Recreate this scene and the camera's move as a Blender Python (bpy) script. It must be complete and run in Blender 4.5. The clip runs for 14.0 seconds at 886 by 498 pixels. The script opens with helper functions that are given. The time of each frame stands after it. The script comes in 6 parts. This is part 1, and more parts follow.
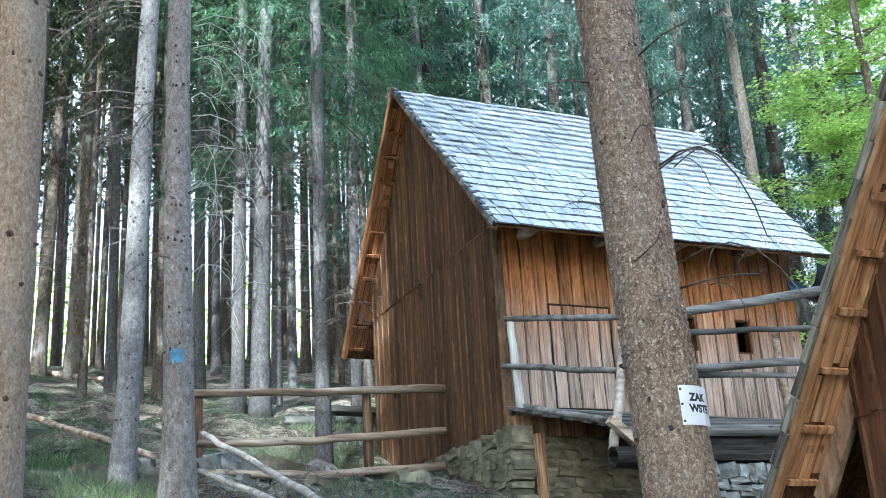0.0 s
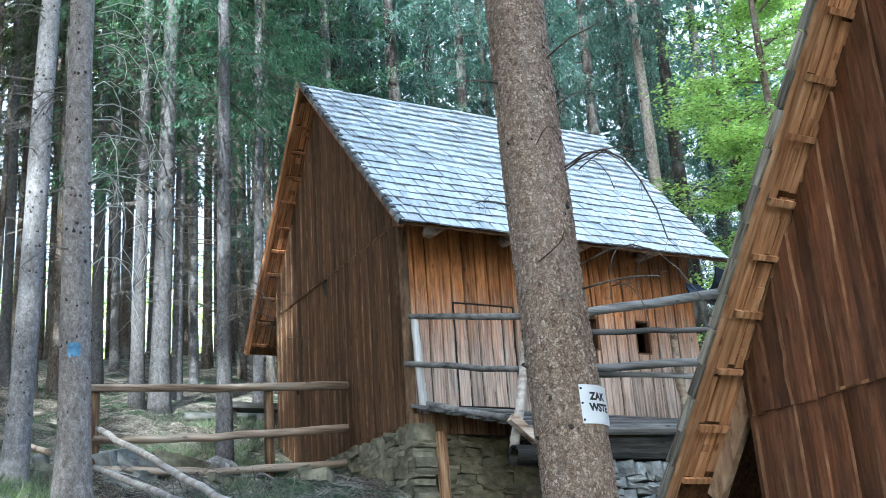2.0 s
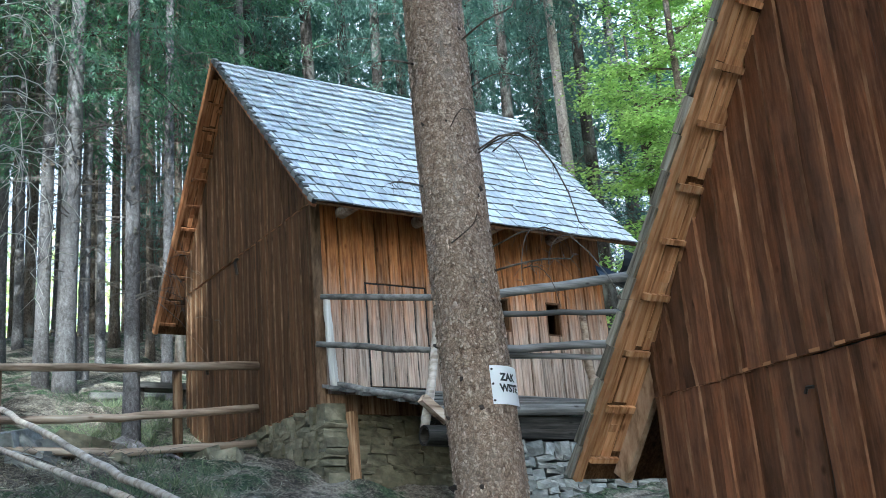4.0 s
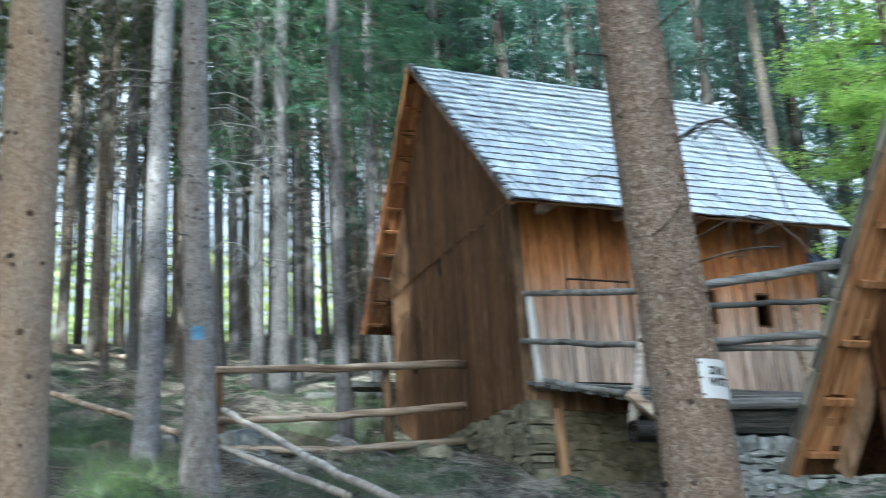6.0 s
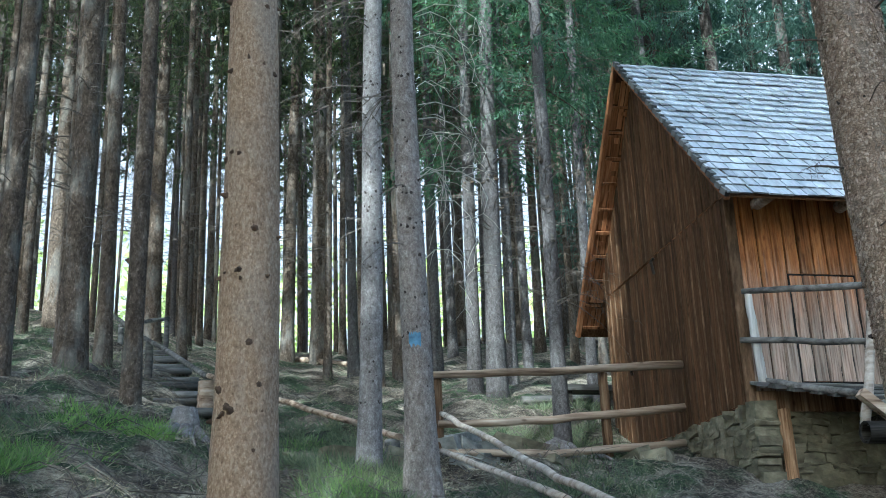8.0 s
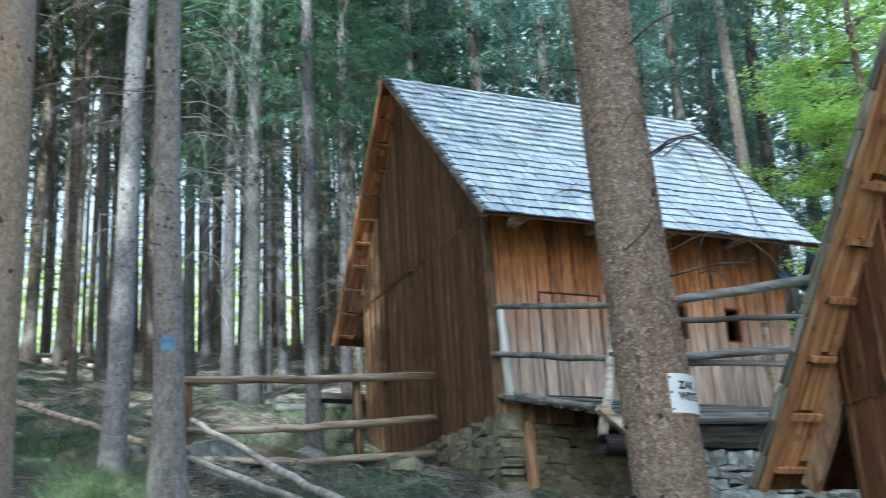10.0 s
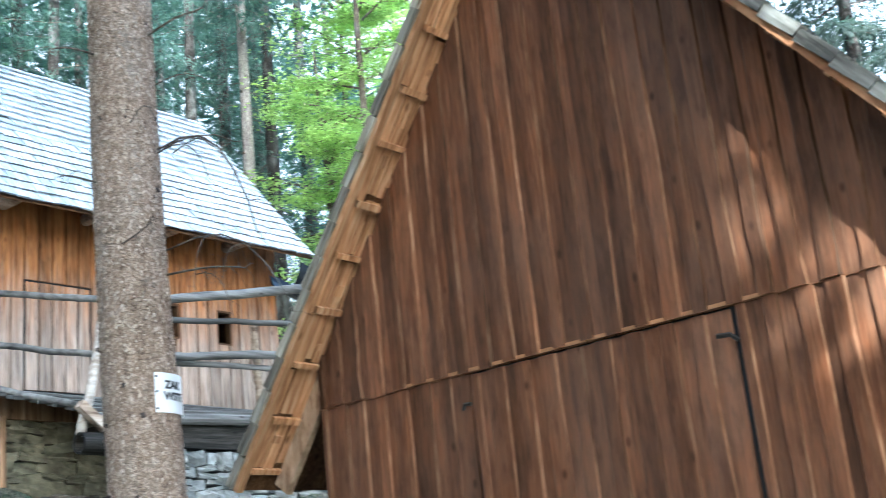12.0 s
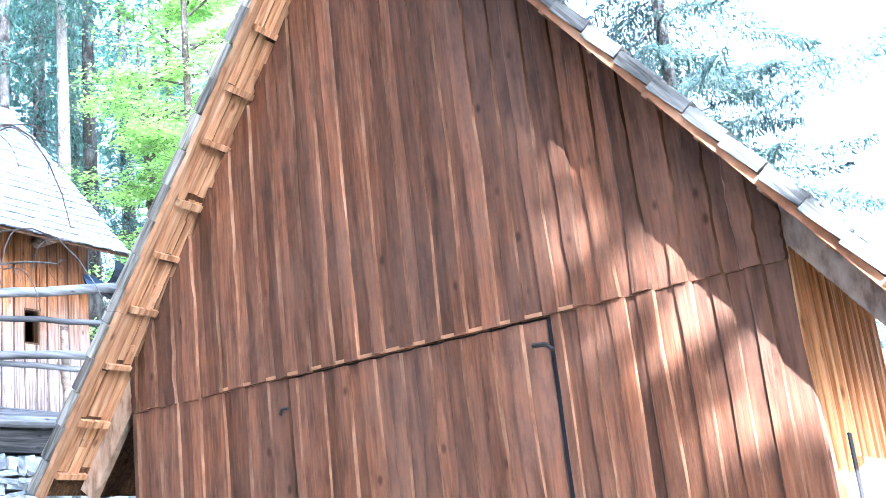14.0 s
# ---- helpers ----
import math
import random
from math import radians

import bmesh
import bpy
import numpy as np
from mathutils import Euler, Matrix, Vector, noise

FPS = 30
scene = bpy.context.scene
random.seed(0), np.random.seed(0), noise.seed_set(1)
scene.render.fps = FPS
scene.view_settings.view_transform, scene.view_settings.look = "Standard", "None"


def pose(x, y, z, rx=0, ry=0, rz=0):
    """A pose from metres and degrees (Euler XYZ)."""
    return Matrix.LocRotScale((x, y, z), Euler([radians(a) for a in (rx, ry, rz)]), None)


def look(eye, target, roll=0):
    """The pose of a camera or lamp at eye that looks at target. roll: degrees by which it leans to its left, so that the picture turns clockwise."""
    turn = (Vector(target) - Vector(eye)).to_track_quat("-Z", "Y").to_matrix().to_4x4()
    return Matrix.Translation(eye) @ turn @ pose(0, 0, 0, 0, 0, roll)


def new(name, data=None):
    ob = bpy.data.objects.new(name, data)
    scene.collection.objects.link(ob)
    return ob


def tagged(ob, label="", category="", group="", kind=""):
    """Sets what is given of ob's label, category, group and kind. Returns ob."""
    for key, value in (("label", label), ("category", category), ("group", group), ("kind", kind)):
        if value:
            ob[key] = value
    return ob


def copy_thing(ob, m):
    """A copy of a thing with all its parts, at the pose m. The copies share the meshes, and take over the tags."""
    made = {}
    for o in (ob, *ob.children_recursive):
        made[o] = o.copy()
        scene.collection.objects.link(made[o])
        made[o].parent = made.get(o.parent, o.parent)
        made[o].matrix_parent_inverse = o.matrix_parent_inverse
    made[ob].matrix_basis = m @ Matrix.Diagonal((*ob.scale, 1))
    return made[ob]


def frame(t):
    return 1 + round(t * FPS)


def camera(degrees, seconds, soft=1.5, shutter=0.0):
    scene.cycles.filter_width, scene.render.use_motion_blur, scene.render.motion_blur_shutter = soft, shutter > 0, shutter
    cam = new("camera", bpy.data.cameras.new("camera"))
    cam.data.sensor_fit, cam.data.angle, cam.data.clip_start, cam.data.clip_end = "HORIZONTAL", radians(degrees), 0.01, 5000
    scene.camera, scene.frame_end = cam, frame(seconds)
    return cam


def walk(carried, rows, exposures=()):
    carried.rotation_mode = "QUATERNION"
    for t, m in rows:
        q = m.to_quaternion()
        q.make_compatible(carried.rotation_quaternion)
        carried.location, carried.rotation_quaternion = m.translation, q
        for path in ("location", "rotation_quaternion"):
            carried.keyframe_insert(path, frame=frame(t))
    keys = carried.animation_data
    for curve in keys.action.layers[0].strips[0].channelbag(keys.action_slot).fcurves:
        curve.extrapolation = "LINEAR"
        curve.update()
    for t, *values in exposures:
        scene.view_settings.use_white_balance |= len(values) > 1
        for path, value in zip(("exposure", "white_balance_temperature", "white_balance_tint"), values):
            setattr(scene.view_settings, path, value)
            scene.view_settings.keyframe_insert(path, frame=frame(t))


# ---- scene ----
cam = camera(42.24, 14.0, soft=0.9, shutter=0.45)
EYE = (0.0, 0.0, 1.6)
# seconds, tilt, lean, heading (degrees); the walker stands and turns
ROWS = [
    (0, 109.47, 3.19, -22.84),
    (0.5, 109.42, 3.23, -23.05),
    (1, 109.26, 3.38, -24.92),
    (1.5, 109.12, 3.64, -26.60),
    (2, 109.06, 3.73, -27.64),
    (2.5, 109.03, 3.74, -28.18),
    (3, 108.84, 3.84, -29.28),
    (3.2, 108.40, 4.01, -30.09),
    (5.3, 107.59, 4.57, -32.58),
    (5.5, 107.70, 4.54, -29.85),
    (6, 108.31, 3.36, -21.81),
    (6.5, 109.19, 2.43, -13.63),
    (7, 109.35, 2.01, -10.91),
    (7.2, 108.99, 1.95, -10.85),
    (9.3, 109.20, 2.42, -16.28),
    (9.5, 109.12, 2.63, -18.08),
    (10, 108.83, 3.19, -23.34),
    (10.5, 108.47, 3.81, -29.18),
    (11, 107.95, 4.53, -35.84),
    (11.5, 107.35, 5.17, -43.30),
    (12, 106.89, 5.62, -48.50),
    (12.5, 106.64, 5.90, -53.76),
    (13, 106.26, 6.30, -57.69),
    (13.5, 106.24, 6.27, -57.65),
    (14, 106.23, 6.27, -57.55),
]
EXPOSE = [(0, 2.06, 4950, -2), (1.0, 2.07, 4950, -2), (2.5, 1.86, 4910, -2), (5.4, 1.73, 4960, -5), (6.0, 1.80, 4970, -5), (6.5, 1.74, 4990, -5), (7.1, 1.52, 4980, -4), (9.4, 1.42, 4880, -7), (10.0, 1.64, 4900, -6), (10.5, 1.80, 4920, -4), (11.0, 1.8, 4950, -6), (12.0, 2.58, 4850, -3), (12.5, 3.2, 4700, 6), (13.0, 3.8, 4450, 8), (14.0, 3.9, 4450, 8)]
walk(cam, [(t, pose(*EYE, a, b, c)) for t, a, b, c in ROWS], EXPOSE)

# ---- sky and sun ----
SUN_DIR = Vector((-0.55, -0.72, 0.66)).normalized()
world = bpy.data.worlds.new("sky")
scene.world = world
world.use_nodes = True
wt = world.node_tree
sky = wt.nodes.new("ShaderNodeTexSky")
sky.sky_type = "NISHITA"
sky.sun_disc = False
sky.sun_elevation = math.asin(SUN_DIR.z)
sky.sun_rotation = math.atan2(SUN_DIR.x, SUN_DIR.y)
sky.air_density, sky.dust_density, sky.ozone_density = 1.0, 5.0, 1.0
wt.links.new(sky.outputs[0], wt.nodes["Background"].inputs[0])
wt.nodes["Background"].inputs[1].default_value = 0.15
lamp = bpy.data.lights.new("sun", "SUN")
lamp.energy, lamp.angle, lamp.color = 4.6, radians(0.6), (1.0, 0.93, 0.82)
sun = new("sun", lamp)
sun.matrix_basis = look((0, 0, 60), Vector((0, 0, 60)) - SUN_DIR)


# ---- glowing sheet added round the wood ----
def backdrop():
    mat = bpy.data.materials.new("white_sky_glow")
    mat.use_nodes = True
    nt = mat.node_tree
    nt.nodes.clear()
    # its glow whitens the sky gaps and backlights the trunks
    em = nt.nodes.new("ShaderNodeEmission")
    em.inputs[0].default_value, em.inputs[1].default_value = (0.97, 0.96, 1.0, 1), 0.6
    out = nt.nodes.new("ShaderNodeOutputMaterial")
    nt.links.new(em.outputs[0], out.inputs[0])
    vs, fs = [], []
    for k in range(61):
        a = radians(-34 + 1.95 * k)
        for z in (-60, 420):
            vs.append((600 * math.sin(a), 600 * math.cos(a), z))
    for k in range(60):
        fs.append((2 * k, 2 * k + 2, 2 * k + 3, 2 * k + 1))
    me = bpy.data.meshes.new("backdrop")
    me.from_pydata(vs, [], fs)
    me.materials.append(mat)
    tagged(new("backdrop", me), "added glowing backdrop for the white sky beyond the forest", "sky", "", "structure")


backdrop()


# ---- mesh helpers ----
class Geo:
    """Vertices and faces of one mesh."""

    def __init__(self):
        self.v, self.f = [], []

    def add(self, verts, faces):
        n = len(self.v)
        self.v.extend(tuple(p) for p in verts)
        self.f.extend(tuple(i + n for i in q) for q in faces)
        return self

    def obox(self, c, a, b, d):
        """A box about c with half edges a, b, d."""
        c, a, b, d = Vector(c), Vector(a), Vector(b), Vector(d)
        vs = [c + a * i + b * j + d * k for k in (-1, 1) for j in (-1, 1) for i in (-1, 1)]
        return self.add(vs, [(0, 2, 3, 1), (4, 5, 7, 6), (0, 1, 5, 4), (2, 6, 7, 3), (0, 4, 6, 2), (1, 3, 7, 5)])

    def box(self, x0, x1, y0, y1, z0, z1):
        return self.obox(((x0 + x1) / 2, (y0 + y1) / 2, (z0 + z1) / 2), ((x1 - x0) / 2, 0, 0), (0, (y1 - y0) / 2, 0), (0, 0, (z1 - z0) / 2))

    def tube(self, pts, radii, n=8, rough=0.0, cap=True, seed=0):
        """A tapered, slightly uneven round along pts."""
        rnd = random.Random(seed)
        pts = [Vector(p) for p in pts]
        vs, fs = [], []
        side = None
        for i, p in enumerate(pts):
            d = (pts[min(i + 1, len(pts) - 1)] - pts[max(i - 1, 0)]).normalized()
            if side is None:
                side = d.orthogonal().normalized()
            side = (side - d * side.dot(d)).normalized()
            up = d.cross(side)
            for k in range(n):
                a = 2 * math.pi * k / n
                r = radii[i] * (1 + rough * rnd.uniform(-1, 1))
                vs.append(p + (side * math.cos(a) + up * math.sin(a)) * r)
        for i in range(len(pts) - 1):
            for k in range(n):
                k2 = (k + 1) % n
                fs.append((i * n + k, i * n + k2, (i + 1) * n + k2, (i + 1) * n + k))
        if cap:
            fs.append(tuple(range(n - 1, -1, -1)))
            fs.append(tuple((len(pts) - 1) * n + k for k in range(n)))
        return self.add(vs, fs)

    def mesh(self, name, mat, smooth=False):
        me = bpy.data.meshes.new(name)
        me.from_pydata(self.v, [], self.f)
        me.materials.append(mat)
        if smooth:
            me.polygons.foreach_set("use_smooth", [True] * len(me.polygons))
        me.update()
        return me


PLACE = {}


def thing(name, loc, label, category, group="", kind=""):
    ob = new(name)
    ob.empty_display_size = 0.2
    ob.matrix_basis = Matrix.Translation(loc)
    PLACE[ob] = ob.matrix_basis.copy()
    return tagged(ob, label, category, group, kind)


def piece(name, mesh, m, parent, label=""):
    """A mesh object at the world pose m, under parent."""
    ob = new(name, mesh)
    if parent is not None:
        ob.parent = parent
        ob.matrix_parent_inverse = PLACE[parent].inverted()
    ob.matrix_basis = m
    PLACE[ob] = m
    return tagged(ob, label)


def part(name, geo, mat, parent, label="", smooth=False):
    return piece(name, geo.mesh(name, mat, smooth), Matrix.Identity(4), parent, label)


def frame_of(c, a, b, d):
    """A pose whose axes run along a, b, d and have their lengths."""
    m = Matrix.Identity(4)
    for i, w in enumerate((a, b, d)):
        for j in range(3):
            m[j][i] = w[j]
    for j in range(3):
        m[j][3] = c[j]
    return m


def polar(az, d):
    return d * math.sin(radians(az)), d * math.cos(radians(az))


# ---- materials ----
def material(name):
    mat = bpy.data.materials.new(name)
    mat.use_nodes = True
    nt = mat.node_tree
    return mat, nt, nt.nodes["Principled BSDF"], nt.nodes, nt.links


def ramp(nodes, stops):
    r = nodes.new("ShaderNodeValToRGB")
    els = r.color_ramp.elements
    while len(els) < len(stops):
        els.new(0.5)
    for e, (p, c) in zip(els, stops):
        e.position, e.color = p, (*c, 1)
    return r


def mixer(nodes, links, fac, a, b, mode="MIX"):
    m = nodes.new("ShaderNodeMix")
    m.data_type, m.blend_type = "RGBA", mode
    for sock, val in ((m.inputs[0], fac), (m.inputs[6], a), (m.inputs[7], b)):
        if isinstance(val, (int, float)):
            sock.default_value = val
        elif isinstance(val, tuple):
            sock.default_value = (*val, 1)
        else:
            links.new(val, sock)
    return m.outputs[2]


def stretched(nodes, links, scale, detail=6.0, base=1.0, rand=True, rough=0.6, dist=0.0, slant=0.0):
    """A noise in world space, stretched, and shifted from object to object."""
    g = nodes.new("ShaderNodeNewGeometry")
    mp = nodes.new("ShaderNodeMapping")
    mp.inputs["Scale"].default_value = scale
    if slant:
        turn = nodes.new("ShaderNodeMapping")
        turn.inputs["Rotation"].default_value = (radians(slant), 0, 0)
        links.new(g.outputs["Position"], turn.inputs["Vector"])
        links.new(turn.outputs[0], mp.inputs["Vector"])
    else:
        links.new(g.outputs["Position"], mp.inputs["Vector"])
    n = nodes.new("ShaderNodeTexNoise")
    n.noise_dimensions = "4D"
    n.inputs["Scale"].default_value = base
    n.inputs["Detail"].default_value = detail
    n.inputs["Roughness"].default_value = rough
    n.inputs["Distortion"].default_value = dist
    links.new(mp.outputs[0], n.inputs["Vector"])
    if rand:
        oi = nodes.new("ShaderNodeObjectInfo")
        mu = nodes.new("ShaderNodeMath")
        mu.operation, mu.inputs[1].default_value = "MULTIPLY", 40.0
        links.new(oi.outputs["Random"], mu.inputs[0])
        links.new(mu.outputs[0], n.inputs["W"])
    return n.outputs[0]


def bumped(nodes, links, bsdf, height, strength, dist=0.01):
    b = nodes.new("ShaderNodeBump")
    b.inputs["Strength"].default_value, b.inputs["Distance"].default_value = strength, dist
    links.new(height, b.inputs["Height"])
    links.new(b.outputs[0], bsdf.inputs["Normal"])


def wood(name, dark, mid, light, grain, vary=0.35, rough=0.75, bleach=None, knots=True, stain=0.5, patina=None, soot=0.0, slant=0.0):
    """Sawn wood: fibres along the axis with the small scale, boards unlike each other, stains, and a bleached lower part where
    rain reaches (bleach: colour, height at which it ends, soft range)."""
    mat, nt, bsdf, nodes, links = material(name)
    fine = stretched(nodes, links, grain, 8.0, 1.0, slant=slant)
    broad = stretched(nodes, links, tuple(s * 0.16 for s in grain), 3.0, 1.0, slant=slant)
    col = ramp(nodes, [(0.36, dark), (0.5, mid), (0.66, light)]).outputs[0]
    rmp = col.node
    links.new(fine, rmp.inputs[0])
    st = ramp(nodes, [(0.35, (1 - stain,) * 3), (0.62, (1.0, 1.0, 1.0))])
    links.new(broad, st.inputs[0])
    col = mixer(nodes, links, 1.0, col, st.outputs[0], "MULTIPLY")
    if patina:
        pn = stretched(nodes, links, (1.6, 1.6, 0.7), 5.0, 1.0, False)
        pr = ramp(nodes, [(0.42, (0, 0, 0)), (0.62, (0.75, 0.75, 0.75))])
        links.new(pn, pr.inputs[0])
        col = mixer(nodes, links, pr.outputs[0], col, mixer(nodes, links, 1.0, st.outputs[0], patina, "MULTIPLY"))
    if soot:
        # dark weather stains and rubbed reddish spots of a hand's size
        sn = stretched(nodes, links, (15.0, 15.0, 4.2), 6.0, 1.0, True, 0.62)
        sr = ramp(nodes, [(0.36, (1 - soot, 1 - soot, 1 - soot * 0.95)), (0.50, (1, 1, 1)), (0.66, (1.22, 1.12, 1.02))])
        links.new(sn, sr.inputs[0])
        col = mixer(nodes, links, 1.0, col, sr.outputs[0], "MULTIPLY")
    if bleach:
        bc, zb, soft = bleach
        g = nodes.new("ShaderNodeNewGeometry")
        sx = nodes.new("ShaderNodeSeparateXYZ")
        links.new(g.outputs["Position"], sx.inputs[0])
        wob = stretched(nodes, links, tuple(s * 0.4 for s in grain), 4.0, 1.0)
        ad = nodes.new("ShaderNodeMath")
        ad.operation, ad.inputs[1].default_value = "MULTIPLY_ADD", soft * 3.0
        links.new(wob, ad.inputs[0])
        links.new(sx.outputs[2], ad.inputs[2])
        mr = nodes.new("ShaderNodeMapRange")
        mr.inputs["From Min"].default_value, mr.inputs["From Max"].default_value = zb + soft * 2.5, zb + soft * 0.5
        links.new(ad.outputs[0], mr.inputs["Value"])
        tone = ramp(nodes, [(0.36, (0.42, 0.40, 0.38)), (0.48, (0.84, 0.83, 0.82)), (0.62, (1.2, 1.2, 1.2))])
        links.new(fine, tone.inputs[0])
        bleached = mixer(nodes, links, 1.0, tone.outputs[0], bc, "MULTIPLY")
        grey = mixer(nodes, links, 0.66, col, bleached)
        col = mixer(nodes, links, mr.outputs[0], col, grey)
    if knots:
        vo = nodes.new("ShaderNodeTexVoronoi")
        vo.inputs["Scale"].default_value = 1.0
        g2 = nodes.new("ShaderNodeNewGeometry")
        mp = nodes.new("ShaderNodeMapping")
        mp.inputs["Scale"].default_value = tuple(max(2.6, min(6.0, s)) for s in grain)
        links.new(g2.outputs["Position"], mp.inputs["Vector"])
        links.new(mp.outputs[0], vo.inputs["Vector"])
        kr = ramp(nodes, [(0.05, (0.30, 0.24, 0.20)), (0.13, (1, 1, 1))])
        links.new(vo.outputs[0], kr.inputs[0])
        col = mixer(nodes, links, 0.8, col, kr.outputs[0], "MULTIPLY")
    oi = nodes.new("ShaderNodeObjectInfo")
    hsv = nodes.new("ShaderNodeHueSaturation")
    mr = nodes.new("ShaderNodeMapRange")
    mr.inputs["To Min"].default_value, mr.inputs["To Max"].default_value = 1 - vary, 1 + vary
    isl = nodes.new("ShaderNodeNewGeometry")
    sm = nodes.new("ShaderNodeMath")
    links.new(oi.outputs["Random"], sm.inputs[0])
    links.new(isl.outputs["Random Per Island"], sm.inputs[1])
    fr = nodes.new("ShaderNodeMath")
    fr.operation = "FRACT"
    links.new(sm.outputs[0], fr.inputs[0])
    links.new(fr.outputs[0], mr.inputs["Value"])
    links.new(mr.outputs[0], hsv.inputs["Value"])
    links.new(col, hsv.inputs["Color"])
    links.new(hsv.outputs[0], bsdf.inputs["Base Color"])
    bsdf.inputs["Roughness"].default_value = rough
    bsdf.inputs["Specular IOR Level"].default_value = 0.15
    bumped(nodes, links, bsdf, fine, 0.6, 0.008)
    return mat


UPRIGHT = (30.0, 30.0, 1.6)
FINE = (64.0, 64.0, 1.8)
ALONG_X = (1.6, 30.0, 30.0)
SLOPE = (34.0, 3.0, 3.0)
M_GABLE = wood("brown_plank_wood", (0.068, 0.032, 0.0125), (0.120, 0.058, 0.025), (0.185, 0.096, 0.047), FINE, 0.28, stain=0.45)
# light along the gable boards' edges is added to their worn brown
M_GABLE_EDGE = wood("worn_brown_edge_wood_with_light", (0.07, 0.042, 0.022), (0.135, 0.082, 0.045), (0.23, 0.15, 0.09), (20.0, 20.0, 5.0), 0.25, knots=False)
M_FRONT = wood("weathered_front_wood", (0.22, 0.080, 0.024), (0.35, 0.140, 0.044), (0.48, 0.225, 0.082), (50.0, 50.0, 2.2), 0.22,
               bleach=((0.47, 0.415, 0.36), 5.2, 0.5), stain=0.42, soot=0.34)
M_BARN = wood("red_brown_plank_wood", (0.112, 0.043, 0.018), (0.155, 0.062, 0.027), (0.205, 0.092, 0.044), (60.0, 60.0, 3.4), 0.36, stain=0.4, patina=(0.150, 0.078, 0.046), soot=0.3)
# sky light on the barn boards' sides is painted into this paler edge
M_EDGE = wood("worn_edge_wood_with_sky_light", (0.11, 0.046, 0.021), (0.20, 0.092, 0.044), (0.32, 0.18, 0.10), (14.0, 14.0, 3.4), 0.3, knots=False, stain=0.6)
# bounced light on the barn's side is put into this high albedo
M_SIDE = wood("side_pine_wood_with_bounced_light", (0.36, 0.14, 0.045), (0.60, 0.275, 0.098), (0.74, 0.42, 0.185), UPRIGHT, 0.2, stain=0.3)
# ground bounce under the eaves is raised into this fresh pine's tone
M_PINE = wood("fresh_pine_wood_with_bounced_light", (0.34, 0.160, 0.068), (0.60, 0.315, 0.148), (0.74, 0.475, 0.275), SLOPE, 0.2, stain=0.3)
M_PINE_RED = wood("dark_orange_pine_wood", (0.22, 0.085, 0.034), (0.40, 0.175, 0.075), (0.54, 0.28, 0.135), SLOPE, 0.3, stain=0.45)
M_SHINGLE = wood("silver_grey_shingle_wood", (0.40, 0.43, 0.47), (0.56, 0.595, 0.635), (0.69, 0.72, 0.76), SLOPE, 0.17, 0.5, knots=False, stain=0.1)
M_SHINGLE_OLD = wood("grey_brown_shingle_wood", (0.075, 0.066, 0.052), (0.175, 0.155, 0.125), (0.31, 0.285, 0.235), SLOPE, 0.25, 0.75, knots=False, stain=0.4)
# near verge toned down against the sun; far one carries light in its tone
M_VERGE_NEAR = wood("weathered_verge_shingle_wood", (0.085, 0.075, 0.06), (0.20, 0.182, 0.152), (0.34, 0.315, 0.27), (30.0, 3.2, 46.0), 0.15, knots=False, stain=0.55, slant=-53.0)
M_VERGE_FAR = wood("weathered_verge_shingle_wood_with_far_slope_light", (0.12, 0.102, 0.075), (0.315, 0.275, 0.21), (0.50, 0.455, 0.37), (30.0, 3.2, 46.0), 0.25, knots=False, stain=0.55, slant=53.0)
M_RAFT = wood("tan_rafter_wood", (0.24, 0.15, 0.09), (0.46, 0.31, 0.20), (0.62, 0.46, 0.32), (20.0, 18.0, 6.0), 0.2)
# course-line shade is put into these grey ends; the mill's verge shares it
M_VERGE = wood("grey_shingle_end_wood_with_shade", (0.09, 0.09, 0.088), (0.22, 0.22, 0.215), (0.36, 0.36, 0.35), SLOPE, 0.3, knots=False)
ON_POLE = (0.9, 13.0, 13.0)
M_RAIL = wood("peeled_pole_wood", (0.14, 0.088, 0.055), (0.42, 0.31, 0.22), (0.66, 0.55, 0.43), ON_POLE, 0.25, stain=0.4)
M_PALEPOLE = wood("bleached_pole_wood", (0.34, 0.27, 0.21), (0.60, 0.51, 0.43), (0.78, 0.70, 0.61), ON_POLE, 0.15, stain=0.35)
M_GREYRAIL = wood("grey_weathered_pole_wood", (0.075, 0.070, 0.064), (0.175, 0.163, 0.15), (0.31, 0.295, 0.275), ON_POLE, 0.25, stain=0.5)
M_POST = wood("split_post_wood", (0.09, 0.045, 0.022), (0.25, 0.145, 0.075), (0.42, 0.28, 0.17), UPRIGHT, 0.25, stain=0.4)
# the corner post's sunlit white is mixed into its wood
M_PALE = wood("peeled_wood_with_sunlight", (0.52, 0.48, 0.43), (0.72, 0.68, 0.62), (0.84, 0.81, 0.77), UPRIGHT, 0.1, stain=0.25)
M_DARKBEAM = wood("dark_beam_wood", (0.012, 0.010, 0.008), (0.035, 0.03, 0.024), (0.08, 0.07, 0.06), ALONG_X, 0.2)


def plain(name, color, rough=0.7, metal=0.0, spots=0.25):
    mat, nt, bsdf, nodes, links = material(name)
    n = stretched(nodes, links, (9.0, 9.0, 9.0), 5.0)
    r = ramp(nodes, [(0.3, tuple(c * (1 - spots) for c in color)), (0.7, tuple(min(1, c * (1 + spots * 0.5)) for c in color))])
    links.new(n, r.inputs[0])
    links.new(r.outputs[0], bsdf.inputs["Base Color"])
    bsdf.inputs["Roughness"].default_value, bsdf.inputs["Metallic"].default_value = rough, metal
    return mat


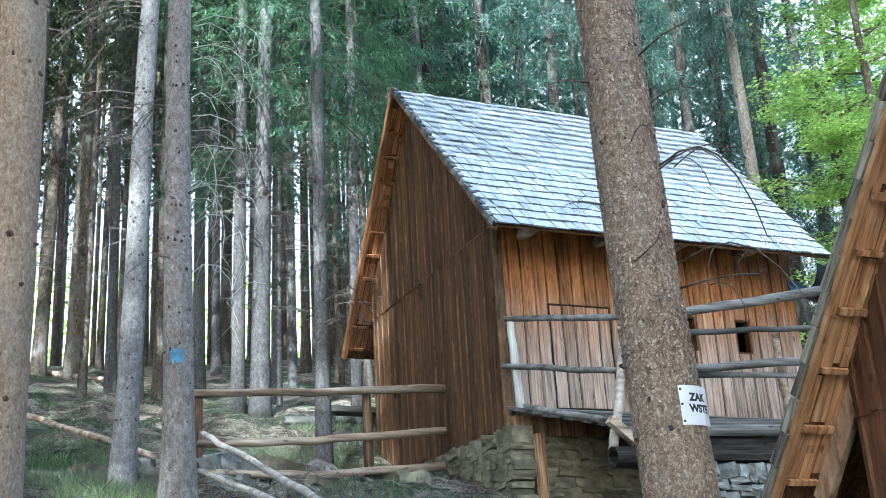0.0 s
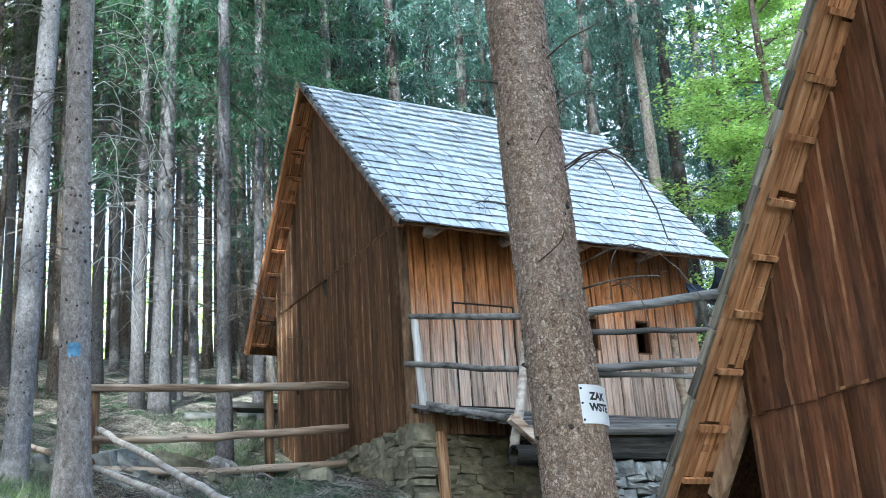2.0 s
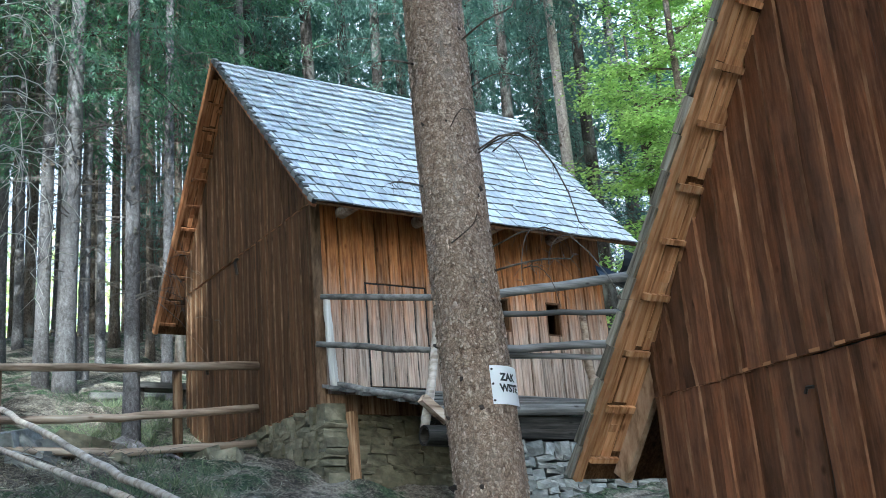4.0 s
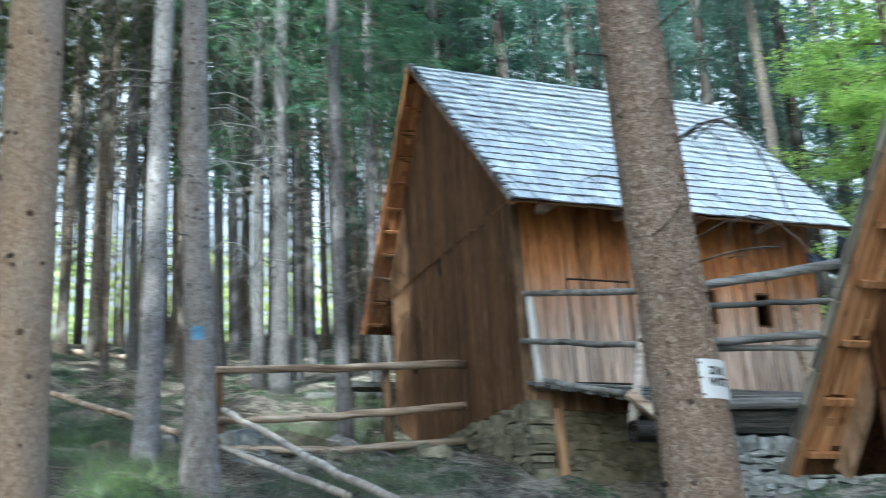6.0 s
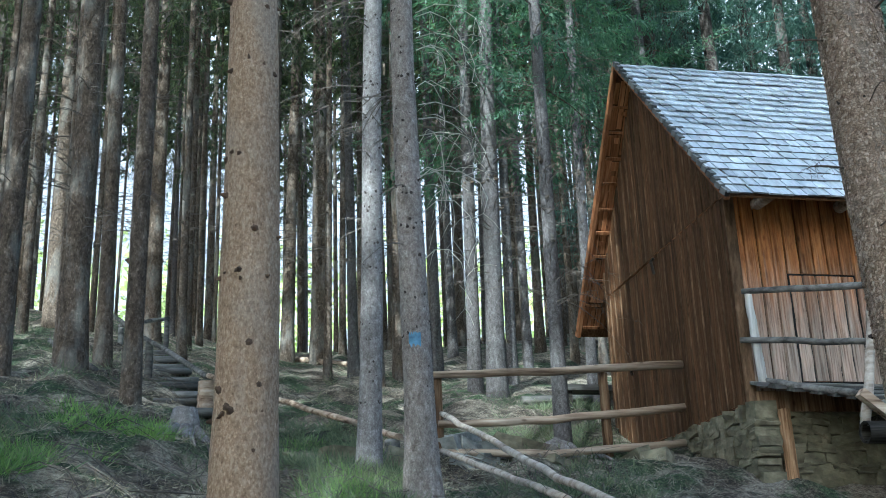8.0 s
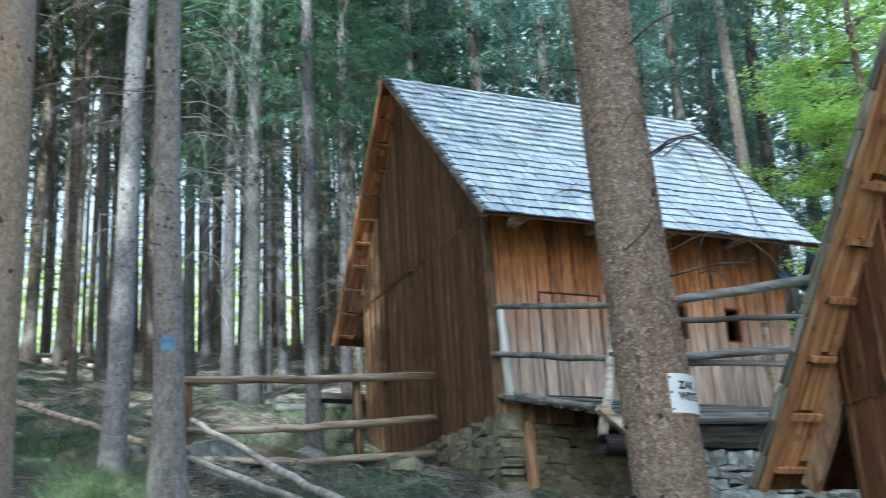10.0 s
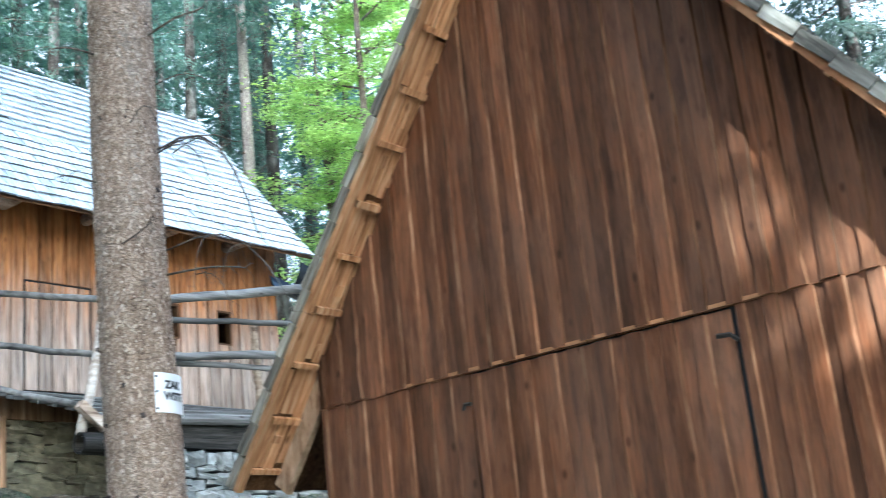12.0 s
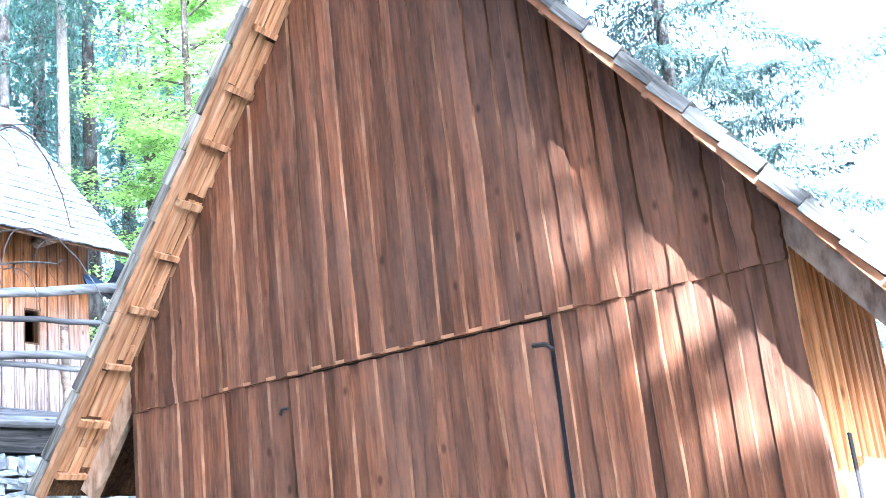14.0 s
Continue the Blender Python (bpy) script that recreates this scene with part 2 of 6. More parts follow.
M_SIGN = plain("white_sign_sheet", (0.82, 0.82, 0.82), 0.45, 0, 0.06)
M_INK = plain("black_ink", (0.03, 0.03, 0.03), 0.6)
M_IRON = plain("rusty_black_iron", (0.03, 0.025, 0.02), 0.6, 0.5)
# near-black stand-in for shade in gaps, slits and the rooms inside
M_DARK = plain("gap_and_room_shade", (0.012, 0.010, 0.009), 0.9)
M_BLUE = plain("blue_paint_mark", (0.19, 0.37, 0.56), 0.8, 0, 0.7)
M_SHEET = plain("dark_sheet_metal", (0.025, 0.03, 0.04), 0.35, 0.6)


def bark(name, dark, mid, pale, fine=1.0, flakes=0.5, patches=0.4, scales=0.0):
    """Scaly bark: fine grain, small lifted flakes, pale lichen patches."""
    mat, nt, bsdf, nodes, links = material(name)
    a = stretched(nodes, links, (34 * fine, 34 * fine, 20 * fine), 9.0, 1.0, True, 0.72)
    r = ramp(nodes, [(0.34, dark), (0.5, mid), (0.66, pale)])
    links.new(a, r.inputs[0])
    b = stretched(nodes, links, (60 * fine, 60 * fine, 42 * fine), 3.0, 1.0, True, 0.5)
    fl = ramp(nodes, [(0.58, (1, 1, 1)), (0.66, (1.0 + flakes * 1.6,) * 3)])
    links.new(b, fl.inputs[0])
    cr = ramp(nodes, [(0.33, (0.42, 0.40, 0.38)), (0.43, (1, 1, 1))])
    links.new(b, cr.inputs[0])
    col = mixer(nodes, links, 1.0, r.outputs[0], fl.outputs[0], "MULTIPLY")
    col = mixer(nodes, links, 0.55, col, cr.outputs[0], "MULTIPLY")
    if scales:
        # lifted scales with dark cracks between them
        g = nodes.new("ShaderNodeNewGeometry")
        warp = nodes.new("ShaderNodeTexNoise")
        warp.inputs["Scale"].default_value = 14.0
        links.new(g.outputs["Position"], warp.inputs["Vector"])
        ad = nodes.new("ShaderNodeVectorMath")
        ad.operation = "MULTIPLY_ADD"
        ad.inputs[1].default_value = (0.09, 0.09, 0.09)
        links.new(warp.outputs["Color"], ad.inputs[0])
        links.new(g.outputs["Position"], ad.inputs[2])
        mp = nodes.new("ShaderNodeMapping")
        mp.inputs["Scale"].default_value = (64.0, 64.0, 52.0)
        links.new(ad.outputs[0], mp.inputs["Vector"])
        edge = nodes.new("ShaderNodeTexVoronoi")
        edge.feature = "DISTANCE_TO_EDGE"
        edge.inputs["Scale"].default_value = 1.0
        cell = nodes.new("ShaderNodeTexVoronoi")
        cell.inputs["Scale"].default_value = 1.0
        for v in (edge, cell):
            links.new(mp.outputs[0], v.inputs["Vector"])
        ck = ramp(nodes, [(0.0, (1 - scales,) * 3), (0.22, (1, 1, 1))])
        links.new(edge.outputs["Distance"], ck.inputs[0])
        tone = nodes.new("ShaderNodeSeparateColor")
        links.new(cell.outputs["Color"], tone.inputs[0])
        tr = ramp(nodes, [(0.0, (0.84, 0.81, 0.78)), (0.6, (1.0, 0.98, 0.96)), (1.0, (1.15, 1.14, 1.12))])
        links.new(tone.outputs[0], tr.inputs[0])
        col = mixer(nodes, links, 1.0, mixer(nodes, links, 1.0, r.outputs[0], tr.outputs[0], "MULTIPLY"), ck.outputs[0], "MULTIPLY")
        b = ck.outputs[0]
    broad = stretched(nodes, links, (4.0, 4.0, 1.3), 6.0)
    lich = ramp(nodes, [(0.50, (0, 0, 0)), (0.66, (patches,) * 3)])
    links.new(broad, lich.inputs[0])
    col = mixer(nodes, links, lich.outputs[0], col, (0.30, 0.30, 0.28))
    dk = ramp(nodes, [(0.30, (1 - patches,) * 3), (0.45, (1, 1, 1))])
    links.new(broad, dk.inputs[0])
    col = mixer(nodes, links, 1.0, col, dk.outputs[0], "MULTIPLY")
    links.new(col, bsdf.inputs["Base Color"])
    bsdf.inputs["Roughness"].default_value = 0.9
    bsdf.inputs["Specular IOR Level"].default_value = 0.15
    mixh = mixer(nodes, links, 0.5, a, b)
    bumped(nodes, links, bsdf, mixh, 0.8, 0.02 / fine)
    return mat


M_BARK_MID = bark("grey_spruce_bark", (0.066, 0.057, 0.054), (0.132, 0.121, 0.121), (0.235, 0.224, 0.228), 0.8, 0.25, 0.1, 0.35)
M_BARK = bark("pale_spruce_bark", (0.155, 0.136, 0.128), (0.295, 0.272, 0.266), (0.46, 0.44, 0.44), 0.8, 0.25, 0.1, 0.35)
M_BARK_S = bark("scaly_brown_spruce_bark", (0.185, 0.122, 0.085), (0.385, 0.283, 0.212), (0.57, 0.46, 0.365), 1.0, 0.6, 0.3, 0.5)
M_BARK_SCALE = bark("pale_lifted_bark_scale", (0.26, 0.188, 0.138), (0.44, 0.340, 0.268), (0.60, 0.495, 0.405), 1.0, 0.3, 0.2)
M_BARK_A = bark("smooth_tan_spruce_bark", (0.185, 0.122, 0.078), (0.325, 0.228, 0.152), (0.46, 0.355, 0.262), 1.4, 0.25, 0.25)
M_BARK_C = bark("grey_brown_spruce_bark", (0.185, 0.150, 0.128), (0.355, 0.306, 0.276), (0.54, 0.49, 0.455), 0.8, 0.25, 0.1, 0.35)
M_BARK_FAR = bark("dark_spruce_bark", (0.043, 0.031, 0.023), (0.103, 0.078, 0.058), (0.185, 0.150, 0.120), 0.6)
# darker copy of the bark above, with the wood's shade in its colour
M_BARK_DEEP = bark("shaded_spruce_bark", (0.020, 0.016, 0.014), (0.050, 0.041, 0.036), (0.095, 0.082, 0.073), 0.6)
M_KNOT = plain("dark_knot_bark", (0.055, 0.040, 0.032), 0.95, 0, 0.5)
M_SCAR = plain("brown_branch_scar", (0.115, 0.072, 0.045), 0.95, 0, 0.6)
M_END = plain("orange_end_grain", (0.40, 0.19, 0.08), 0.8, 0, 0.3)
# sun on the curled boughs is put into this lighter twig colour
M_CURL = plain("sun_toned_dead_twig", (0.52, 0.49, 0.42), 0.9, 0, 0.3)
M_TWIG = plain("dead_twig_wood", (0.135, 0.112, 0.092), 0.9, 0, 0.4)


def leaf(name, dark, light, glow, through_part=0.35):
    mat, nt, bsdf, nodes, links = material(name)
    g = nodes.new("ShaderNodeNewGeometry")
    n = stretched(nodes, links, (0.8, 0.8, 0.8), 3.0, 1.0)
    r = ramp(nodes, [(0.0, dark), (1.0, light)])
    links.new(g.outputs["Random Per Island"], r.inputs[0])
    r2 = ramp(nodes, [(0.3, (0.65, 0.7, 0.75)), (0.7, (1.2, 1.15, 1.0))])
    links.new(n, r2.inputs[0])
    col = mixer(nodes, links, 1.0, r.outputs[0], r2.outputs[0], "MULTIPLY")
    links.new(col, bsdf.inputs["Base Color"])
    bsdf.inputs["Roughness"].default_value = 0.55
    tr = nodes.new("ShaderNodeBsdfTranslucent")
    tc = mixer(nodes, links, 1.0, col, glow, "MULTIPLY")
    links.new(tc, tr.inputs["Color"])
    ms = nodes.new("ShaderNodeMixShader")
    ms.inputs[0].default_value = through_part
    links.new(bsdf.outputs[0], ms.inputs[1])
    links.new(tr.outputs[0], ms.inputs[2])
    links.new(ms.outputs[0], nodes["Material Output"].inputs[0])
    return mat


M_NEEDLE = leaf("spruce_needles", (0.045, 0.090, 0.062), (0.130, 0.215, 0.135), (1.3, 1.5, 1.1), 0.42)
# haze over the spruces behind the house is painted into this blue-green
M_NEEDLE_BLUE = leaf("hazy_blue_green_spruce_needles", (0.052, 0.088, 0.080), (0.125, 0.190, 0.165), (1.2, 1.4, 1.2), 0.45)
# needle copy for deep crowns; their shade is put into the tones
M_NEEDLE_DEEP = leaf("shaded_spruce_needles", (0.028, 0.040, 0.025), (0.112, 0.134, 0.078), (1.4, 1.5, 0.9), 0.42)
M_NEEDLE_PALE = leaf("pale_spruce_needles", (0.044, 0.060, 0.050), (0.082, 0.108, 0.090), (1.1, 1.25, 1.15), 0.6)
M_BEECH = leaf("spring_beech_leaves", (0.25, 0.38, 0.10), (0.60, 0.72, 0.28), (1.2, 1.3, 0.95), 0.5)
# sun glow beyond the wood is mixed into these very pale leaf colours
M_FARLEAF = leaf("sunlit_distant_leaves", (0.32, 0.36, 0.13), (0.74, 0.72, 0.40), (1.2, 1.5, 1.0), 0.5)
M_GRASS_FRESH = leaf("fresh_grass", (0.10, 0.18, 0.055), (0.30, 0.44, 0.15), (1.3, 1.4, 0.8), 0.4)
M_GRASS = leaf("forest_grass", (0.080, 0.105, 0.062), (0.26, 0.29, 0.185), (1.3, 1.4, 0.9), 0.35)
M_STRAW = leaf("dry_grass_and_litter", (0.16, 0.135, 0.10), (0.52, 0.47, 0.37), (1.2, 1.2, 1.0), 0.2)


def ground_material():
    """Needle litter in pale and dark drifts, moss cushions, bare earth; leaves and twigs as fine speckle."""
    mat, nt, bsdf, nodes, links = material("forest_floor")
    a = stretched(nodes, links, (0.55, 0.55, 0.55), 8.0, 1.0, False, 0.65)
    b = stretched(nodes, links, (26.0, 26.0, 26.0), 8.0, 1.0, False, 0.78)
    c = stretched(nodes, links, (1.5, 1.5, 1.5), 8.0, 1.0, False, 0.68)
    e = stretched(nodes, links, (4.2, 4.2, 4.2), 6.0, 1.0, False, 0.7)
    lit = ramp(nodes, [(0.38, (0.018, 0.013, 0.009)), (0.5, (0.115, 0.088, 0.062)), (0.62, (0.36, 0.30, 0.22))])
    links.new(b, lit.inputs[0])
    moss = ramp(nodes, [(0.38, (0.016, 0.026, 0.012)), (0.5, (0.055, 0.085, 0.034)), (0.64, (0.17, 0.22, 0.095))])
    links.new(b, moss.inputs[0])
    m1 = ramp(nodes, [(0.46, (0, 0, 0)), (0.54, (1, 1, 1))])
    links.new(a, m1.inputs[0])
    col = mixer(nodes, links, m1.outputs[0], lit.outputs[0], moss.outputs[0])
    m2 = ramp(nodes, [(0.49, (0, 0, 0)), (0.57, (0.95, 0.95, 0.95))])
    links.new(c, m2.inputs[0])
    pale = ramp(nodes, [(0.37, (0.12, 0.095, 0.070)), (0.5, (0.34, 0.285, 0.22)), (0.63, (0.58, 0.52, 0.42))])
    links.new(b, pale.inputs[0])
    col = mixer(nodes, links, m2.outputs[0], col, pale.outputs[0])
    # clods and bare earth, darker where this noise is low
    cl = ramp(nodes, [(0.38, (0.30, 0.28, 0.26)), (0.50, (1, 1, 1))])
    links.new(e, cl.inputs[0])
    col = mixer(nodes, links, 1.0, col, cl.outputs[0], "MULTIPLY")
    links.new(col, bsdf.inputs["Base Color"])
    bsdf.inputs["Roughness"].default_value = 0.95
    h = mixer(nodes, links, 0.5, b, e)
    bumped(nodes, links, bsdf, h, 1.0, 0.14)
    return mat


M_GROUND = ground_material()


def stone_material(name, dark, mid, light):
    mat, nt, bsdf, nodes, links = material(name)
    a = stretched(nodes, links, (5.0, 5.0, 7.0), 7.0)
    r = ramp(nodes, [(0.3, dark), (0.5, mid), (0.7, light)])
    links.new(a, r.inputs[0])
    oi = nodes.new("ShaderNodeObjectInfo")
    t = ramp(nodes, [(0.0, (0.76, 0.76, 0.72)), (0.5, (1.0, 0.96, 0.88)), (1.0, (1.15, 1.15, 1.12))])
    links.new(oi.outputs["Random"], t.inputs[0])
    col = mixer(nodes, links, 1.0, r.outputs[0], t.outputs[0], "MULTIPLY")
    links.new(col, bsdf.inputs["Base Color"])
    bsdf.inputs["Roughness"].default_value = 0.9
    bumped(nodes, links, bsdf, a, 0.6, 0.03)
    return mat


M_STONE = stone_material("rubble_stone", (0.062, 0.056, 0.036), (0.165, 0.148, 0.100), (0.31, 0.28, 0.20))
# paler copy of the rubble with sun on the stones mixed in
M_PALESTONE = stone_material("pale_rubble_stone_with_light", (0.08, 0.08, 0.077), (0.215, 0.215, 0.207), (0.40, 0.40, 0.39))
M_MORTAR = plain("clay_mortar", (0.05, 0.045, 0.035), 0.95, 0, 0.4)

# ---- ground ----
G_AZ = [-180, -40, -8, 5, 22, 38, 60, 100, 180]
G_D = [0, 3, 6, 9, 13, 16, 22, 30, 40, 60, 100]
G_Z = [
    (0, 0, 0, 0, 0, 0, 0, 0, 0),
    (-0.2, 0.7, 0.6, 0.55, 0.5, 0.3, 0.1, 0, -0.2),
    (-0.5, 1.7, 1.7, 1.6, 1.5, 0.9, 0.4, 0.2, -0.5),
    (-0.8, 2.9, 2.85, 2.55, 2.35, 1.6, 0.7, 0.3, -0.8),
    (-1.2, 4.3, 4.2, 3.50, 3.36, 2.6, 1.2, 0.5, -1.2),
    (-1.5, 5.4, 5.2, 4.2, 4.1, 3.5, 1.8, 0.8, -1.5),
    (-2.0, 7.4, 7.3, 6.5, 6.2, 5.5, 3.5, 2, -2.0),
    (-2.5, 10.1, 9.95, 9.0, 8.8, 8.5, 6, 4, -2.5),
    (-3.0, 12.6, 12.5, 11.4, 12, 12.5, 9, 6, -3.0),
    (-3.0, 15, 15, 15.0, 16.5, 18, 14, 9, -3.0),
    (-3.0, 17, 17, 18.0, 20, 22, 18, 12, -3.0)]


def smooth_step(u):
    return u * u * (3 - 2 * u)


def ground_z(x, y):
    d = math.hypot(x, y)
    az = math.degrees(math.atan2(x, y))
    i = max(k for k in range(len(G_D) - 1) if G_D[k] <= d) if d > 0 else 0
    u = min(1.0, (d - G_D[i]) / (G_D[i + 1] - G_D[i]))
    j = max(k for k in range(len(G_AZ) - 1) if G_AZ[k] <= az)
    w = smooth_step((az - G_AZ[j]) / (G_AZ[j + 1] - G_AZ[j]))
    lo = G_Z[i][j] * (1 - w) + G_Z[i][j + 1] * w
    hi = G_Z[i + 1][j] * (1 - w) + G_Z[i + 1][j + 1] * w
    z = lo * (1 - u) + hi * u
    amp = min(1.0, max(0.0, (d - 2) / 4)) * min(1.0, 60 / max(d, 1))
    return z + amp * (0.20 * noise.noise((x * 0.45, y * 0.45, 0.3)) + 0.17 * noise.noise((x * 1.3, y * 1.3, 4.0)) + 0.11 * noise.noise((x * 3.1, y * 3.1, 7.0)) + 0.05 * noise.noise((x * 7.0, y * 7.0, 2.0)))


def build_ground():
    rings = [0.0] + [0.4 * i for i in range(1, 16)] + [6.0 + 0.16 * i for i in range(1, 101)] + [22 * 1.09 ** i for i in range(1, 52)]
    # finer steps in front of the walker
    fine = [-40 + 0.6 * k for k in range(200)]
    az = fine + [80 + 4 * k for k in range(60)]
    g = Geo()
    vs, fs = [(0, 0, ground_z(0, 0.001))], []
    for r in rings[1:]:
        for a in az:
            x, y = polar(a, r)
            z = ground_z(x, y)
            vs.append((x, y, z))
    m = len(az)
    for k in range(m):
        fs.append((0, 1 + (k + 1) % m, 1 + k))
    for i in range(len(rings) - 2):
        for k in range(m):
            a, b = 1 + i * m + k, 1 + i * m + (k + 1) % m
            fs.append((a, b, b + m, a + m))
    g.add(vs, fs)
    ob = part("ground", g, M_GROUND, None, "forest floor of needles, moss, litter and roots", True)
    tagged(ob, category="ground", kind="structure")


build_ground()


# ---- the two wooden buildings ----
def plank(axis, a0, a1, z0, zt0, zt1, face, thick, rnd, waver=0.013, worn=0.008):
    """An upright board with worn, wavy edges and a slanting top. axis 'y': its face looks to -x; axis 'x': to -y.
    The bevelled edges are the mesh's second material, its lower end the third."""
    g = Geo()
    vs, fs, n = [], [], 10
    worn = min(worn, (a1 - a0) * 0.2)
    deep = thick * 0.75
    e0, e1, bow = rnd.uniform(-0.5, 0.5), rnd.uniform(-0.5, 0.5), 0.0
    for i in range(n + 1):
        u = i / n
        e0, e1 = (max(-1, min(1, e * 0.75 + rnd.uniform(-0.6, 0.6))) for e in (e0, e1))
        bow = bow * 0.6 + rnd.uniform(-0.0025, 0.0025)
        b0, b1 = e0 * min(waver, (a1 - a0) * 0.12), e1 * min(waver, (a1 - a0) * 0.12)
        za, zb = z0 + (zt0 - z0) * u, z0 + (zt1 - z0) * u
        w0, w1 = worn * rnd.uniform(0.3, 1.7), worn * rnd.uniform(0.3, 1.7)
        for a, z, t in ((a0 + b0, za, thick), (a0 + b0, za, deep), (a0 + b0 + w0, za, 0), (a1 + b1 - w1, zb, 0), (a1 + b1, zb, deep), (a1 + b1, zb, thick)):
            vs.append((face + t + bow, a, z) if axis == "y" else (a, face + t + bow, z))
    for i in range(n):
        for k in range(6):
            k2 = (k + 1) % 6
            fs.append((i * 6 + k, i * 6 + k2, i * 6 + 6 + k2, i * 6 + 6 + k))
    fs += [(5, 4, 3, 2, 1, 0), tuple(n * 6 + k for k in range(6))]
    return g.add(vs, fs)


def plank_part(name, geo, mat, edge, parent):
    me = geo.mesh(name, mat)
    me.materials.append(edge)
    me.materials.append(M_END)
    n = len(me.polygons)
    me.polygons.foreach_set("material_index", [2 if i == n - 2 else 1 if i < n - 2 and i % 6 in (0, 1, 3, 4) else 0 for i in range(n)])
    return piece(name, me, Matrix.Identity(4), parent)


def board_row(parent, mat, axis, lo, hi, period, face, z0, top, rnd, proud=0.016, holes=(), wide=0.6, name="plank", edge=None, flat=False, waney=0.013):
    """Boards side by side, every second one nailed over the joints. holes: (a0, a1, z0, z1) left open."""
    count = max(1, round((hi - lo) / period))
    p = (hi - lo) / count
    for k in range(count):
        for raised in ((False,) if flat else (False, True)):
            if raised:
                mid = lo + p * (k + 1) + rnd.uniform(-0.012, 0.012)
                w = p * wide * rnd.uniform(0.88, 1.12) / 2
                a0, a1 = max(lo, mid - w), min(hi, mid + w)
                f, th = face - proud, proud + 0.004
            else:
                a0, a1 = lo + p * k + 0.004, lo + p * (k + 1) - 0.004
                f, th = face, 0.024
                if flat:
                    a0, a1 = a0 - 0.001 + rnd.uniform(0, 0.004), a1 + 0.001
                    f = face - rnd.uniform(0.0, 0.018)
            if a1 - a0 < 0.03:
                continue
            drop = rnd.uniform(-0.008, 0.012) if raised else 0
            cuts = [(a0, a1, z0 + drop, None)]
            for h0, h1, hz0, hz1 in holes:
                if a1 > h0 + 0.01 and a0 < h1 - 0.01:
                    i0, i1 = max(a0, h0), min(a1, h1)
                    cuts = [(i0, i1, z0 + drop, hz0), (i0, i1, hz1, None)]
                    cuts += [(p, q, z0 + drop, None) for p, q in ((a0, i0), (i1, a1)) if q - p > 0.015]
            for a0, a1, b, t in cuts:
                t0, t1 = (top(a0), top(a1)) if t is None else (t, t)
                if min(t0, t1) - b > 0.03:
                    plank_part(name, plank(axis, a0, a1, b, t0, t1, f, th, rnd, 0.005 if flat else waney if raised else 0.008), mat, (edge or M_EDGE) if raised or flat else mat, parent)


def shingle_mesh(mat, k):
    rnd = random.Random(70 + k)
    g = Geo()
    vs = []
    for u, th in ((0.0, 1.0), (0.5, 0.7), (1.0, 0.35)):
        for s in (-0.5, 0.5):
            j = rnd.uniform(-0.03, 0.03)
            vs += [(s + j, u + (rnd.uniform(-0.025, 0.025) if u == 0 else 0), 0.0), (s + j, u, th)]
    fs = []
    for i in range(2):
        b = i * 4
        fs += [(b + 1, b + 3, b + 7, b + 5), (b, b + 4, b + 6, b + 2), (b, b + 1, b + 5, b + 4), (b + 2, b + 6, b + 7, b + 3)]
    fs += [(0, 2, 3, 1), (8, 9, 11, 10)]
    me = g.add(vs, fs).mesh("shingle", mat)
    # the butt end is darkened to draw each course's shadow line
    me.materials.append(M_VERGE)
    me.polygons[len(fs) - 2].material_index = 1
    return me


def shingle_slope(roof, mat, foot, top, x_foot, x_top, rnd, single, keep_edge=False, pitch=0.243):
    """Courses of split shingles from foot (y, z) to top (y, z). x_foot, x_top: the slope's ends along x at foot and top.
    single: how many shingles become pieces of their own; the rest is joined."""
    meshes = [shingle_mesh(mat, k) for k in range(5)]
    dy, dz = top[0] - foot[0], top[1] - foot[1]
    length = math.hypot(dy, dz)
    s = Vector((0, dy / length, dz / length))
    nrm = Vector((0, -s.z, s.y)) if dy > 0 else Vector((0, s.z, -s.y))
    if nrm.z < 0:
        nrm = -nrm
    courses = round(length / pitch)
    step = length / courses
    rest, made, todo = Geo(), 0, []
    for i in range(courses):
        u = i / courses
        xa, xb = x_foot[0] * (1 - u) + x_top[0] * u, x_foot[1] * (1 - u) + x_top[1] * u
        x = xa
        while x < xb - 0.03:
            w = min(rnd.uniform(0.11, 0.20), xb - x)
            todo.append((i, x, w))
            x += w
    if keep_edge:
        todo.sort(key=lambda q: (q[1] > x_foot[0] + 0.45, q[0]))
    for i, x, w in todo:
        lift = 0.030 + rnd.uniform(-0.005, 0.007)
        long = step * (1.5 if i < courses - 1 else 0.98)
        base = Vector((x + w / 2, foot[0], foot[1])) + s * (i * step + rnd.uniform(-0.012, 0.012)) + nrm * lift
        along = (s * long - nrm * 0.036)
        turn = rnd.uniform(-0.012, 0.012)
        m = frame_of(base, Vector((w - 0.013, 0, 0)) + s * turn, along, nrm * rnd.uniform(0.014, 0.021))
        me = meshes[rnd.randrange(5)]
        if made < single:
            piece("shingle", me, m, roof)
            made += 1
        else:
            rest.add([m @ v.co for v in me.vertices], [tuple(q.vertices) for q in me.polygons])
    if rest.v:
        ob = part("shingle_cover", rest, mat, roof)
        tagged(ob, kind="stuff")


